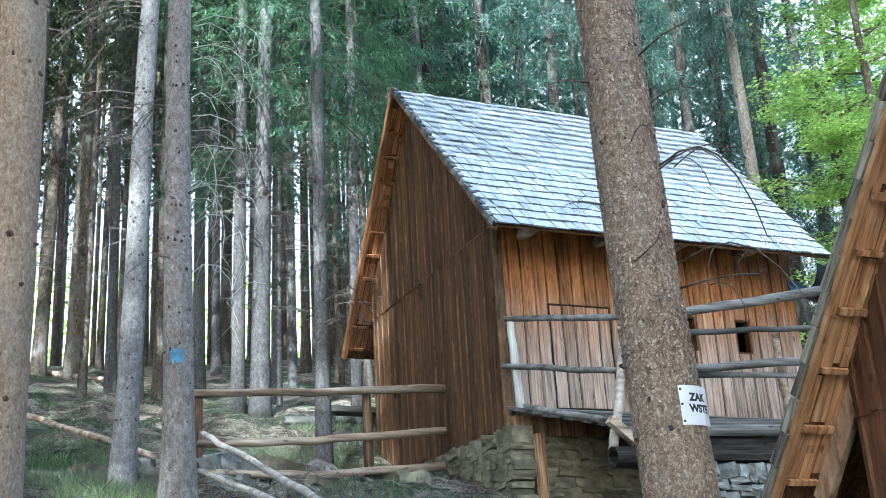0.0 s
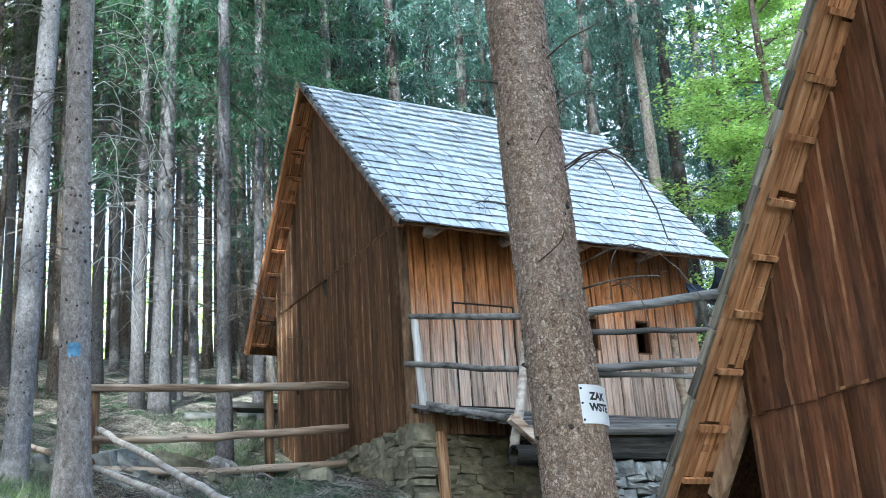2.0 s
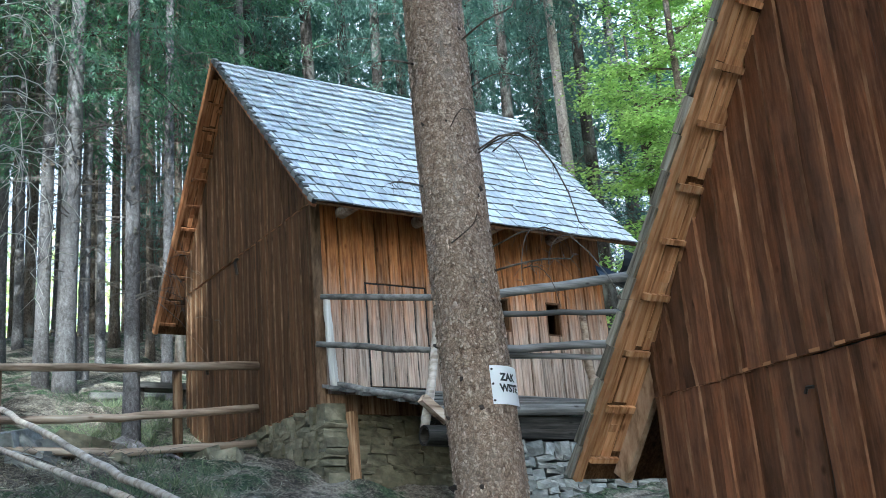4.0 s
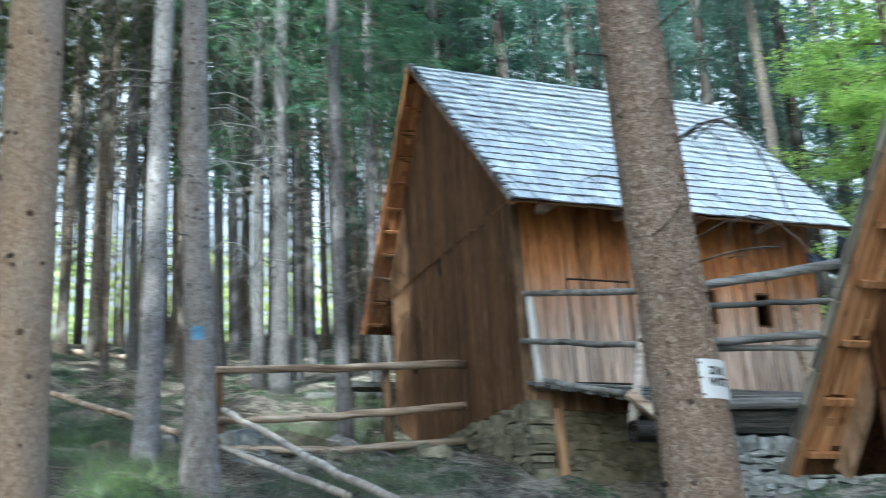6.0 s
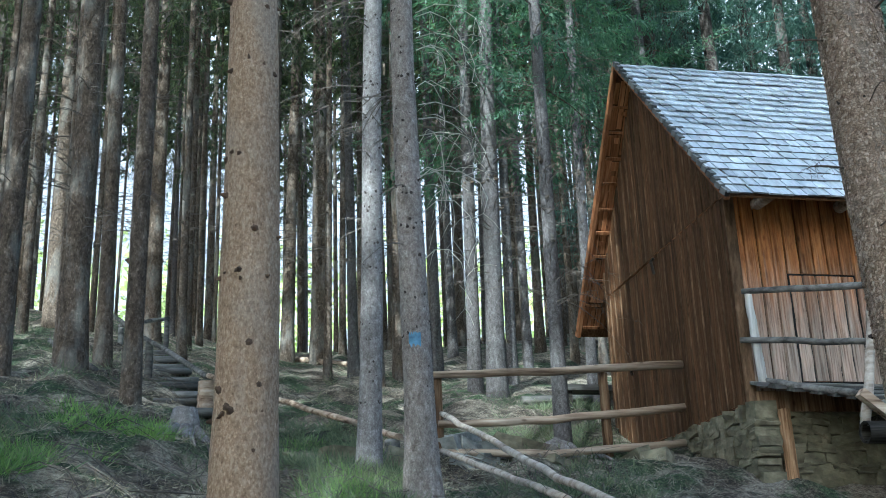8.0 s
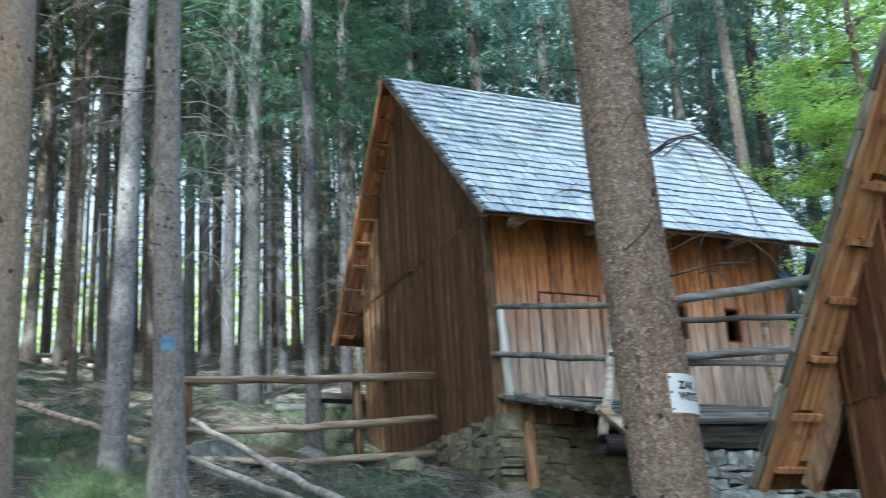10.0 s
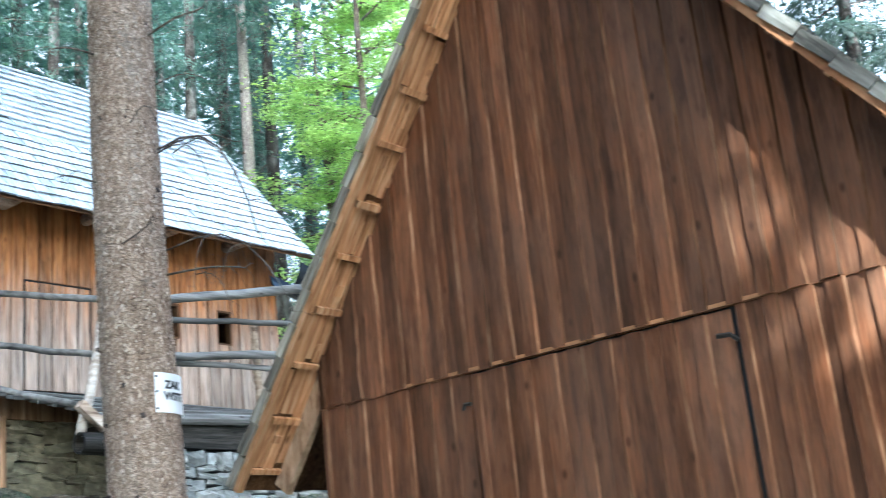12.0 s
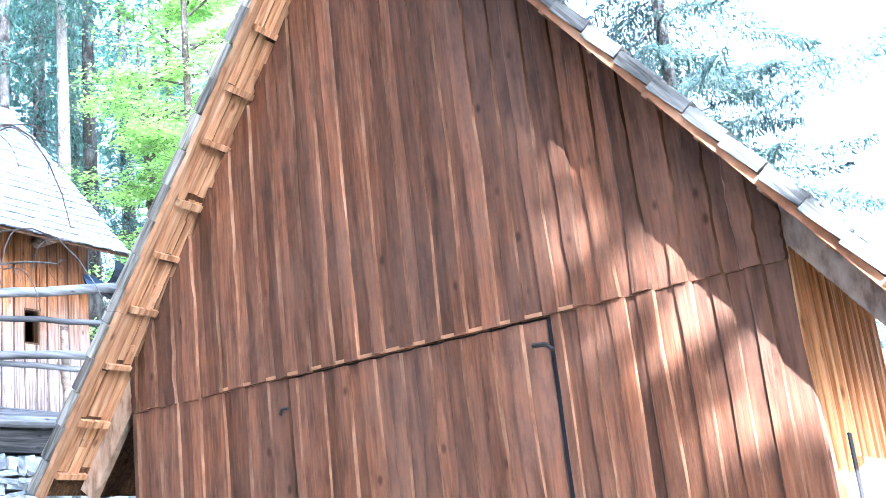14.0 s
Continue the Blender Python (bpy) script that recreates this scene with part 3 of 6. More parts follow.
def slope_bar(g, p, q, x0, x1, below, depth):
    """A bar along the slope from p to q (y, z), between x0 and x1, hanging below the slope's line."""
    dy, dz = q[0] - p[0], q[1] - p[1]
    ln = math.hypot(dy, dz)
    s = Vector((0, dy / ln, dz / ln))
    n = Vector((0, -s.z, s.y))
    if n.z < 0:
        n = -n
    c = Vector(((x0 + x1) / 2, (p[0] + q[0]) / 2, (p[1] + q[1]) / 2)) - n * (below + depth / 2)
    return g.obox(c, ((x1 - x0) / 2, 0, 0), s * (ln / 2), n * (depth / 2))


def timber_roof(root, near, ridge, far, x0, x1, x_ridge1, xw, mat, rnd, single_near, single_far, edge, tail, verge, pine):
    """Both slopes: shingles, boards under them, laths, barge bars and the rafters at the gable."""
    # slab takes dark wood so the overhang's slits read as shaded
    roof = part("roof", slope_bar(slope_bar(Geo(), near, ridge, x0 + 0.02, x1 - 0.02, 0.004, 0.018), far, ridge, x0 + 0.02, x1 - 0.02, 0.004, 0.018), M_GABLE, root,
                "boards under wooden shingles, darkened for shade in the slits, orange pine at the overhang")
    shingle_slope(roof, mat, near, ridge, (x0, x1), (x0, x_ridge1), rnd, single_near, edge, 0.243 if edge else 0.205)
    shingle_slope(roof, mat, far, ridge, (x0, x1), (x0, x_ridge1), rnd, single_far, edge, 0.243 if edge else 0.205)
    for low in (near, far):
        for a, b, below, depth in ((x0 - 0.004, x0 + 0.050, 0.020, 0.04),):
            # near bar takes the darker pine in place of shade
            part("barge_bar", slope_bar(Geo(), low, ridge, a, b, below, depth), M_PINE_RED if low is near else pine, roof)
        dy, dz = ridge[0] - low[0], ridge[1] - low[1]
        ln = math.hypot(dy, dz)
        s = Vector((0, dy / ln, dz / ln))
        n = Vector((0, -s.z, s.y))
        n = -n if n.z < 0 else n
        # laths across the overhang, and the under-courses of shingles that show between them
        k, bay = 0.16, 0.385
        while k < ln - 0.42:
            c = Vector(((x0 + xw) / 2 + 0.03, low[0], low[1])) + s * (k + rnd.uniform(-0.02, 0.02)) - n * 0.056
            part("lath", Geo().obox(c, ((xw - x0) / 2 - 0.035, 0, 0), s * rnd.uniform(0.017, 0.023) + Vector((rnd.uniform(-0.004, 0.004), 0, 0)), n * 0.016), pine, roof)
            x = x0 + 0.052
            while x < xw + 0.04:
                w = rnd.uniform(0.06, 0.13)
                c = Vector((x + w / 2, low[0], low[1])) + s * (k + bay / 2 + rnd.uniform(-0.03, 0.03)) - n * rnd.uniform(0.026, 0.040)
                part("under_shingle", Geo().obox(c, (w / 2 - rnd.uniform(0.003, 0.009), 0, rnd.uniform(-0.003, 0.003)), s * (bay / 2 * rnd.uniform(0.80, 1.02)), n * 0.005), pine, roof)
                x += w
            if rnd.random() < 0.7:
                c = Vector((x0 + 0.16 + rnd.uniform(0, 0.1), low[0], low[1])) + s * (k + bay * rnd.uniform(0.3, 0.8)) - n * 0.048
                part("shingle_end", Geo().obox(c, (rnd.uniform(0.012, 0.035), 0, 0), s * rnd.uniform(0.02, 0.07), n * 0.006), pine, roof)
            k += bay
        a = (low[0] + s.y * 0.06, low[1] + s.z * 0.06)
        b = (low[0] + s.y * tail[low is far], low[1] + s.z * tail[low is far])
        if edge:
            part("rafter_tail", slope_bar(Geo(), a, b, xw + 0.012, xw + 0.062, 0.045, 0.14), M_RAFT, roof, "rafter tail at the wall corner")
        # thick verge shingles that step along the gable edge
        pace, cover = (0.243, 0.488) if edge else (0.150, 0.41)
        step = ln / round(ln / pace)
        if not edge and low is far:
            part("barge_board", slope_bar(Geo(), low, ridge, x0 - 0.012, x0 + 0.04, -0.036, 0.07), pine, roof)
            continue
        if not edge:
            # black bar puts shade between the verge shingles
            part("verge_backing", slope_bar(Geo(), low, ridge, x0 - 0.012, x0 + 0.04, -0.036, 0.058), M_DARK, roof)
        for q in range(round(ln / pace)):
            c = Vector((x0 + 0.012 + rnd.uniform(-0.004, 0.004), low[0], low[1])) + s * (step * (q + 0.5) + rnd.uniform(-0.006, 0.006)) + n * 0.012
            tilt = n * (-0.009)
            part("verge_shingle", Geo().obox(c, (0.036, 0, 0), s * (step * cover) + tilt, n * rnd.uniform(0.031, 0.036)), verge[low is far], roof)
    return roof


def roof_line(near, ridge, far, drop):
    def z(y):
        p = near if y < ridge[0] else far
        return ridge[1] + (p[1] - ridge[1]) * (y - ridge[0]) / (p[0] - ridge[0]) - drop
    return z


def gable_slab(x0, x1, ya, yb, yr, z0, top):
    g = Geo()
    ys = [(ya, z0), (yb, z0), (yb, top(yb)), (yr, top(yr)), (ya, top(ya))]
    vs = [(x0, y, z) for y, z in ys] + [(x1, y, z) for y, z in ys]
    fs = [(0, 1, 2, 3, 4), (9, 8, 7, 6, 5)] + [(i, i + 5, (i + 1) % 5 + 5, (i + 1) % 5) for i in range(5)]
    return g.add(vs, fs)


# ---- mill house on the slope ----
HX, HY, HX1, HY1, HZ = 5.83, 11.62, 10.25, 15.9, 4.0
H_NEAR, H_RIDGE, H_FAR = (10.97, 6.19), (13.94, 9.40), (16.52, 6.03)
H_SEAM = 6.47
rnd = random.Random(5)
house = thing("mill_house", (8.0, 13.8, 3.4), "brown plank mill house with a silver shingle roof on stones", "house")
h_top = roof_line(H_NEAR, H_RIDGE, H_FAR, 0.09)
g_wall = part("gable_wall", gable_slab(HX + 0.026, HX + 0.12, HY + 0.03, HY1, H_RIDGE[0], HZ, h_top), M_GABLE, house, "dark brown boarded gable wall")
GD0, GD1, GDZ = 14.0, 15.35, 6.44
board_row(g_wall, M_GABLE, "y", HY, GD0, 0.205, HX, HZ, lambda y: H_SEAM, rnd, edge=M_GABLE_EDGE)
board_row(g_wall, M_GABLE, "y", GD1, HY1, 0.2, HX, HZ, lambda y: H_SEAM, rnd, edge=M_GABLE_EDGE)
board_row(g_wall, M_GABLE, "y", HY, HY1, 0.21, HX - 0.012, H_SEAM - 0.02, h_top, rnd, edge=M_GABLE_EDGE)
g_door = part("gable_door", Geo().box(HX + 0.014, HX + 0.025, GD0 + 0.02, GD1 - 0.02, HZ + 0.05, GDZ - 0.02), M_GABLE, house, "closed plank door in the gable")
board_row(g_door, M_GABLE, "y", GD0 + 0.015, 14.675, 0.2, HX + 0.004, HZ + 0.04, lambda y: GDZ - 0.012, rnd, edge=M_GABLE_EDGE)
board_row(g_door, M_GABLE, "y", 14.70, GD1 - 0.015, 0.2, HX + 0.004, HZ + 0.04, lambda y: GDZ - 0.012, rnd, edge=M_GABLE_EDGE)
part("latch", Geo().tube([(HX - 0.03, 14.75, 5.12), (HX - 0.07, 14.78, 5.16), (HX - 0.07, 14.92, 5.10), (HX - 0.03, 15.0, 5.08)], [0.022] * 4, 6), M_IRON, g_door, "black iron latch")
part("bolt", Geo().tube([(HX - 0.06, 13.80, 6.18), (HX - 0.08, 13.82, 6.36), (HX - 0.05, 13.78, 6.40)], [0.02] * 3, 6), M_IRON, g_wall, "black iron hook")

WINDOWS = [(9.21, 9.45, 5.01, 5.47), (8.36, 8.62, 5.02, 5.47)]
D0, D1, DZ0, DZ1 = 6.50, 7.36, 4.22, 5.51
f_wall = Geo()
xs = [HX + 0.03, WINDOWS[1][0], WINDOWS[1][1], WINDOWS[0][0], WINDOWS[0][1], HX1]
for i in range(5):
    if i in (1, 3):
        f_wall.box(xs[i], xs[i + 1], HY + 0.026, HY + 0.12, HZ, 5.01)
        f_wall.box(xs[i], xs[i + 1], HY + 0.026, HY + 0.12, 5.47, 6.72)
    else:
        f_wall.box(xs[i], xs[i + 1], HY + 0.026, HY + 0.12, HZ, 6.72)
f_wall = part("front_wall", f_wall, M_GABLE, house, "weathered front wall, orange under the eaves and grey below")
holes = [(w[0], w[1], w[2], w[3]) for w in WINDOWS] + [(D0, D1, DZ0 - 0.05, DZ1)]
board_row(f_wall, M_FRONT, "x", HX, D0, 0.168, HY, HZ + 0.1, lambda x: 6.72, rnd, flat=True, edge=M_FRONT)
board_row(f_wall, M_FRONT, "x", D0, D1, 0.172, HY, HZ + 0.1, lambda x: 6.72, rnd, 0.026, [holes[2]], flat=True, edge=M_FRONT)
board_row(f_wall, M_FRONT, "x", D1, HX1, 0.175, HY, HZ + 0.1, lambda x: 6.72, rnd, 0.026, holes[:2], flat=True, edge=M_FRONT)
f_door = part("front_door", Geo().box(D0 + 0.02, D1 - 0.02, HY + 0.014, HY + 0.025, DZ0 + 0.02, DZ1 - 0.02), M_DARK, house, "low closed plank door, bleached grey")
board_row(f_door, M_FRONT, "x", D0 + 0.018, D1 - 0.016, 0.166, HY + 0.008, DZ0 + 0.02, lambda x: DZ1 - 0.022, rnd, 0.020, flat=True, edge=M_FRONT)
# dark strips stand for the shade in the gaps round the door
for x in (D0 + 0.003, D1 - 0.012):
    part("door_gap", Geo().box(x, x + 0.012, HY + 0.008, HY + 0.02, DZ0, DZ1), M_DARK, f_door)
part("door_gap", Geo().box(D0, D1, HY + 0.006, HY + 0.02, DZ1 - 0.018, DZ1), M_DARK, f_door)
part("door_gap", Geo().box(D0, D1, HY - 0.012, HY + 0.02, DZ0 - 0.02, DZ0 + 0.01), M_DARK, f_door)
for x0, x1, z0, z1 in WINDOWS:
    w = part("window", Geo().box(x0, x0 + 0.025, HY + 0.004, HY + 0.10, z0, z1).box(x1 - 0.025, x1, HY + 0.004, HY + 0.10, z0, z1)
             .box(x0 + 0.025, x1 - 0.025, HY + 0.004, HY + 0.10, z0, z0 + 0.025).box(x0 + 0.025, x1 - 0.025, HY + 0.004, HY + 0.10, z1 - 0.025, z1), M_GABLE, house, "small dark window opening")
    # dark sheet set inside for the unlit room
    part("window_back", Geo().box(x0, x1, HY + 0.45, HY + 0.47, z0 - 0.2, z1 + 0.2), M_DARK, w)
part("back_wall", Geo().box(HX + 0.12, HX1, HY1 - 0.1, HY1, HZ, 6.6), M_GABLE, house)
part("side_wall", gable_slab(HX1 - 0.1, HX1, HY + 0.12, HY1 - 0.1, H_RIDGE[0], HZ, h_top), M_GABLE, house)
part("floor", Geo().box(HX + 0.12, HX1 - 0.1, HY + 0.12, HY1 - 0.1, HZ, HZ + 0.05), M_DARK, house)
for x in (6.22, 7.28, 8.33, 9.4):
    part("beam_end", Geo().tube([(x, HY + 0.1, 6.36), (x, 11.30, 6.34), (x + 0.005, 11.10, 6.33)], [0.075, 0.075, 0.062], 10, 0.04), M_RAIL, house, "round log end under the eave")
part("corner_board", Geo().box(HX - 0.035, HX + 0.09, HY - 0.030, HY - 0.003, HZ, 6.60), M_GABLE_EDGE, house, "orange-brown corner board")
timber_roof(house, H_NEAR, H_RIDGE, H_FAR, 5.53, 10.42, 10.80, HX, M_SHINGLE, random.Random(11), 290, 0, False, (0.75, 0.75), (M_VERGE, M_VERGE), M_PINE_RED)


# ---- rubble stones ----
def stone_mesh(mat, k):
    bm = bmesh.new()
    bmesh.ops.create_cube(bm, size=1.0)
    bmesh.ops.subdivide_edges(bm, edges=bm.edges[:], cuts=1, use_grid_fill=True)
    for v in bm.verts:
        d = v.co.normalized()
        v.co = v.co * 0.86 + d * 0.085
        v.co += Vector(noise.noise_vector(v.co * 1.9 + Vector((k * 7.3, k, 0)))) * 0.085
    me = bpy.data.meshes.new("stone")
    bm.to_mesh(me)
    bm.free()
    me.materials.append(mat)
    me.polygons.foreach_set("use_smooth", [False] * len(me.polygons))
    return me


def rubble(parent, axis, lo, hi, z0, z1, face, meshes, rnd, pick=None, fill=1.1):
    z = z0
    while z < z1 - 0.04:
        h = min(rnd.uniform(0.08, 0.19), z1 - z)
        if z1 - z - h < 0.08:
            h = z1 - z
        a = lo + rnd.uniform(-0.1, 0)
        while a < hi:
            w = rnd.uniform(0.09, 0.30) * (1.0 if h > 0.12 else 1.25)
            w = min(w, hi + 0.06 - a)
            depth = rnd.uniform(0.26, 0.36)
            hh = h * rnd.uniform(0.9, 1.12)
            ms = meshes if pick is None else pick(a)
            # some places take two flat stones one on the other
            split = rnd.uniform(0.35, 0.65) if h > 0.10 and rnd.random() < 0.4 else 0.0
            for low, part_h in (((0.0, split), (split, 1 - split)) if split else ((0.0, 1.0),)):
                c = a + w / 2, face + depth * 0.42 + rnd.uniform(-0.03, 0.02), z + h * (low + part_h / 2) + rnd.uniform(-0.015, 0.015)
                rot = Matrix.Rotation(rnd.uniform(-0.2, 0.2), 4, "X" if axis == "y" else "Y")
                pos = (c[1], c[0], c[2]) if axis == "y" else c
                sc = (depth, w * fill, hh * part_h * fill) if axis == "y" else (w * fill, depth, hh * part_h * fill)
                piece("stone", ms[rnd.randrange(len(ms))], Matrix.Translation(pos) @ rot @ Matrix.Diagonal((*sc, 1)), parent)
            a += w
        z += h


STONES = [stone_mesh(M_STONE, k) for k in range(6)]
PALES = [stone_mesh(M_PALESTONE, k) for k in range(6)]
base = part("foundation", Geo().box(HX + 0.05, HX1, HY + 0.05, HY1, 1.8, HZ - 0.002), M_MORTAR, house, "rubble stone base of flat field stones")
rubble(base, "y", HY - 0.05, HY1, 2.8, 3.99, HX, STONES, rnd)
# right of 7.8 the base is coloured as lit stone
rubble(base, "x", HX + 0.12, HX1, 2.2, 3.96, HY, STONES, rnd, lambda a: PALES if a > 7.8 else STONES)
part("sill_beam", Geo().box(HX + 0.06, 7.6, HY - 0.07, HY + 0.024, HZ - 0.11, HZ + 0.11), M_POST, house, "orange-brown sill beam")
part("prop_post", Geo().tube([(6.17, HY - 0.10, 2.4), (6.18, HY - 0.10, 3.2), (6.17, HY - 0.10, 3.9)], [0.075, 0.07, 0.068], 8, 0.06), M_POST, house, "round wooden prop against the stone base")

# ---- sloping deck with its railing before the front wall ----
deck = thing("plank_deck", (7.9, 11.0, 3.5), "sloping grey plank deck with pole railing against the house front", "deck")
rnd = random.Random(8)
for k in range(6):
    u0, u1 = k / 6, (k + 1) / 6
    left = 5.86 + 0.82 * u0 + rnd.uniform(-0.03, 0.03)
    y0, y1 = HY - 0.03 - 0.9 * u0, HY - 0.03 - 0.9 * u1 - 0.03
    um, lift = (u0 + u1) / 2, rnd.uniform(0, 0.012)
    a, b = Vector((left, (y0 + y1) / 2, 4.20 - 0.36 * um + lift)), Vector((10.1, (y0 + y1) / 2, 4.13 - 0.19 * um + lift))
    part("deck_plank", Geo().obox((a + b) / 2, (b - a) / 2, (0, (y0 - y1) / 2, 0.025), (0, -0.007, 0.018)), M_GREYRAIL, deck)
part("edge_beam", Geo().tube([(6.75, 10.70, 3.78), (8.3, 10.68, 3.83), (10.1, 10.70, 3.88)], [0.06, 0.065, 0.06], 10, 0.05), M_GREYRAIL, deck, "grey log along the deck's edge")
part("lower_beam", Geo().box(7.0, 10.1, 10.74, 10.92, 3.50, 3.77), M_DARKBEAM, deck, "black squared beam")
for x in (7.1, 9.9):
    part("joist", Geo().box(x, x + 0.12, 10.75, HY, 3.66, 3.78), M_DARKBEAM, deck)
for x in (7.2, 9.7):
    part("deck_post", Geo().tube([(x, 10.84, ground_z(x, 10.84) - 0.2), (x, 10.84, 3.45)], [0.09, 0.085], 8, 0.05), M_DARKBEAM, deck)


def pole(name, parent, pts, r0, r1, mat, label="", n=9, sag=0.012, seed=1):
    """A peeled pole through pts with small bends."""
    rr = random.Random(seed)
    pts = [Vector(p) for p in pts]
    path, rad = [], []
    total = (len(pts) - 1) * 5
    for i in range(len(pts) - 1):
        for k in range(5):
            u = k / 5
            path.append(pts[i].lerp(pts[i + 1], u) + Vector([rr.uniform(-sag, sag) for _ in range(3)]))
    path.append(pts[-1])
    rad = [r0 + (r1 - r0) * i / total for i in range(total + 1)]
    rad[0] *= 0.93
    return part(name, Geo().tube(path, rad, n, 0.05, True, seed), mat, parent, label, True)


pole("corner_post", deck, [(5.90, 11.48, 5.26), (5.92, 11.48, 4.80), (5.96, 11.48, 4.14)], 0.042, 0.05, M_PALE, "peeled corner post whitened for the sun on it", sag=0.004, seed=3)
pole("rail", deck, [(5.84, 11.50, 5.24), (6.92, 10.70, 5.10)], 0.034, 0.04, M_GREYRAIL, seed=4)
pole("rail", deck, [(5.76, 11.52, 4.67), (6.95, 10.70, 4.47)], 0.036, 0.036, M_GREYRAIL, seed=5)
pole("front_post", deck, [(6.56, 10.60, 3.55), (6.69, 10.62, 4.0), (6.80, 10.64, 4.46), (6.92, 10.66, 5.12)], 0.055, 0.045, M_PALEPOLE, "pale slanting post", sag=0.005, seed=6)
pole("edge_log", deck, [(5.95, 11.50, 4.22), (6.60, 10.62, 3.88)], 0.035, 0.04, M_GREYRAIL, sag=0.006, seed=16)
pole("rail", deck, [(6.85, 10.66, 5.08), (7.92, 10.66, 5.22), (9.95, 10.62, 5.62)], 0.045, 0.065, M_GREYRAIL, seed=7)
pole("rail", deck, [(6.85, 10.66, 4.95), (7.96, 10.66, 4.97), (9.80, 10.64, 5.12)], 0.035, 0.036, M_GREYRAIL, seed=8)
pole("rail", deck, [(6.85, 10.66, 4.50), (7.97, 10.66, 4.54), (9.70, 10.64, 4.72)], 0.046, 0.052, M_GREYRAIL, seed=9)
pole("rail", deck, [(6.85, 10.76, 4.44), (7.97, 10.76, 4.48), (9.70, 10.74, 4.54)], 0.034, 0.036, M_GREYRAIL, seed=10)
pole("end_post", deck, [(9.18, 10.78, 3.9), (9.14, 10.78, 4.5), (9.12, 10.78, 5.05)], 0.06, 0.045, M_RAIL, seed=11)
part("brace", Geo().obox((6.64, 10.48, 3.75), (0.15, -0.01, -0.125), (0.03, 0, 0.036), (0, 0.05, 0)), M_RAIL, deck, "short tilted timber with a pale cut face")

pipe = thing("wooden_water_pipe", (7.6, 10.5, 3.5), "dark hollow log pipe under the deck", "pipe")
g = Geo()
ring = []
for x, r in ((6.50, 0.115), (7.5, 0.13), (7.5, 0.10), (6.51, 0.088), (6.50, 0.115)):
    ring.append([(x, 10.52 + r * math.cos(2 * math.pi * k / 16), 3.47 + r * math.sin(2 * math.pi * k / 16)) for k in range(16)])
for a, b in zip(ring, ring[1:]):
    g.add(a + b, [(k, (k + 1) % 16, 16 + (k + 1) % 16, 16 + k) for k in range(16)])
part("pipe_wall", g, M_DARKBEAM, pipe, "", True)
for x in (7.05, 7.35):
    part("bracket", Geo().box(x, x + 0.08, 10.40, 10.80, 3.28, 3.355), M_DARKBEAM, pipe)

# rubble pier under the outer beam, set forward to catch light, pale for sun
pier = thing("stone_pier", (8.9, 10.85, 2.4), "dry-stone pier of rough field stones, paled for the sun on them", "stone wall")
part("pier_core", Geo().box(7.86, 10.02, 10.86, 11.2, 1.6, 3.46), M_MORTAR, pier)
rubble(pier, "x", 7.82, 10.05, 1.7, 3.46, 10.70, PALES, random.Random(14), None, 0.96)

# a dark metal chute at the far end of the front wall
chute = thing("metal_chute", (10.45, 11.4, 5.7), "dark sheet metal chute at the end of the house front", "chute")
g = Geo()
outer = [[(10.16 + 0.6 * u, 11.30 + 0.33 * math.cos(a), 6.10 - 0.18 * u - 0.33 * math.sin(a)) for a in [math.pi * k / 10 for k in range(11)]] for u in (0, 0.5, 1)]
inner = [[(10.16 + 0.6 * u, 11.30 + 0.312 * math.cos(a), 6.11 - 0.18 * u - 0.312 * math.sin(a)) for a in [math.pi * k / 10 for k in range(11)]] for u in (0, 0.5, 1)]
for sheet in (outer, inner):
    for a, b in zip(sheet, sheet[1:]):
        g.add(a + b, [(k, k + 1, 12 + k, 11 + k) for k in range(10)])
for a, b in ((outer[0], inner[0]), (outer[2], inner[2])):
    g.add(a + b, [(k, k + 1, 12 + k, 11 + k) for k in range(10)])
trough = part("trough", g, M_SHEET, chute)
bm = bmesh.new()
bm.from_mesh(trough.data)
bmesh.ops.remove_doubles(bm, verts=bm.verts, dist=0.0005)
bm.to_mesh(trough.data)
bm.free()
part("chute_post", Geo().tube([(10.45, 11.30, ground_z(10.45, 11.35) - 0.1), (10.45, 11.30, 5.72)], [0.06, 0.05], 8), M_DARKBEAM, chute)

# ---- barn with its gable to the path ----
BX, BX1, BY0, BY1 = 5.2, 6.85, 1.25, 5.5
B_NEAR, B_RIDGE, B_FAR = (0.65, 2.42), (3.375, 6.05), (6.10, 2.42)
B_SEAM, BZ = 2.86, 0.0
BDO0, BDO1 = 2.50, 4.22
rnd = random.Random(21)
barn = thing("plank_barn", (6.0, 3.4, 0.3), "red-brown plank barn with a steep shingle roof and closed doors", "barn")
b_top = roof_line(B_NEAR, B_RIDGE, B_FAR, 0.09)
bw = part("gable_wall", gable_slab(BX + 0.026, BX + 0.12, BY0 + 0.03, BY1 - 0.02, B_RIDGE[0], BZ, b_top), M_DARK, barn, "red-brown boarded gable of overlapping planks")
board_row(bw, M_BARN, "y", BY0, BDO0 - 0.012, 0.178, BX, BZ, lambda y: B_SEAM - 0.01, rnd, waney=0.022)
board_row(bw, M_BARN, "y", BDO1 + 0.008, BY1, 0.178, BX, BZ, lambda y: B_SEAM - 0.01, rnd, waney=0.022)
board_row(bw, M_BARN, "y", BY0, BY1, 0.177, BX - 0.012, B_SEAM - 0.015, b_top, rnd, 0.019, waney=0.022)
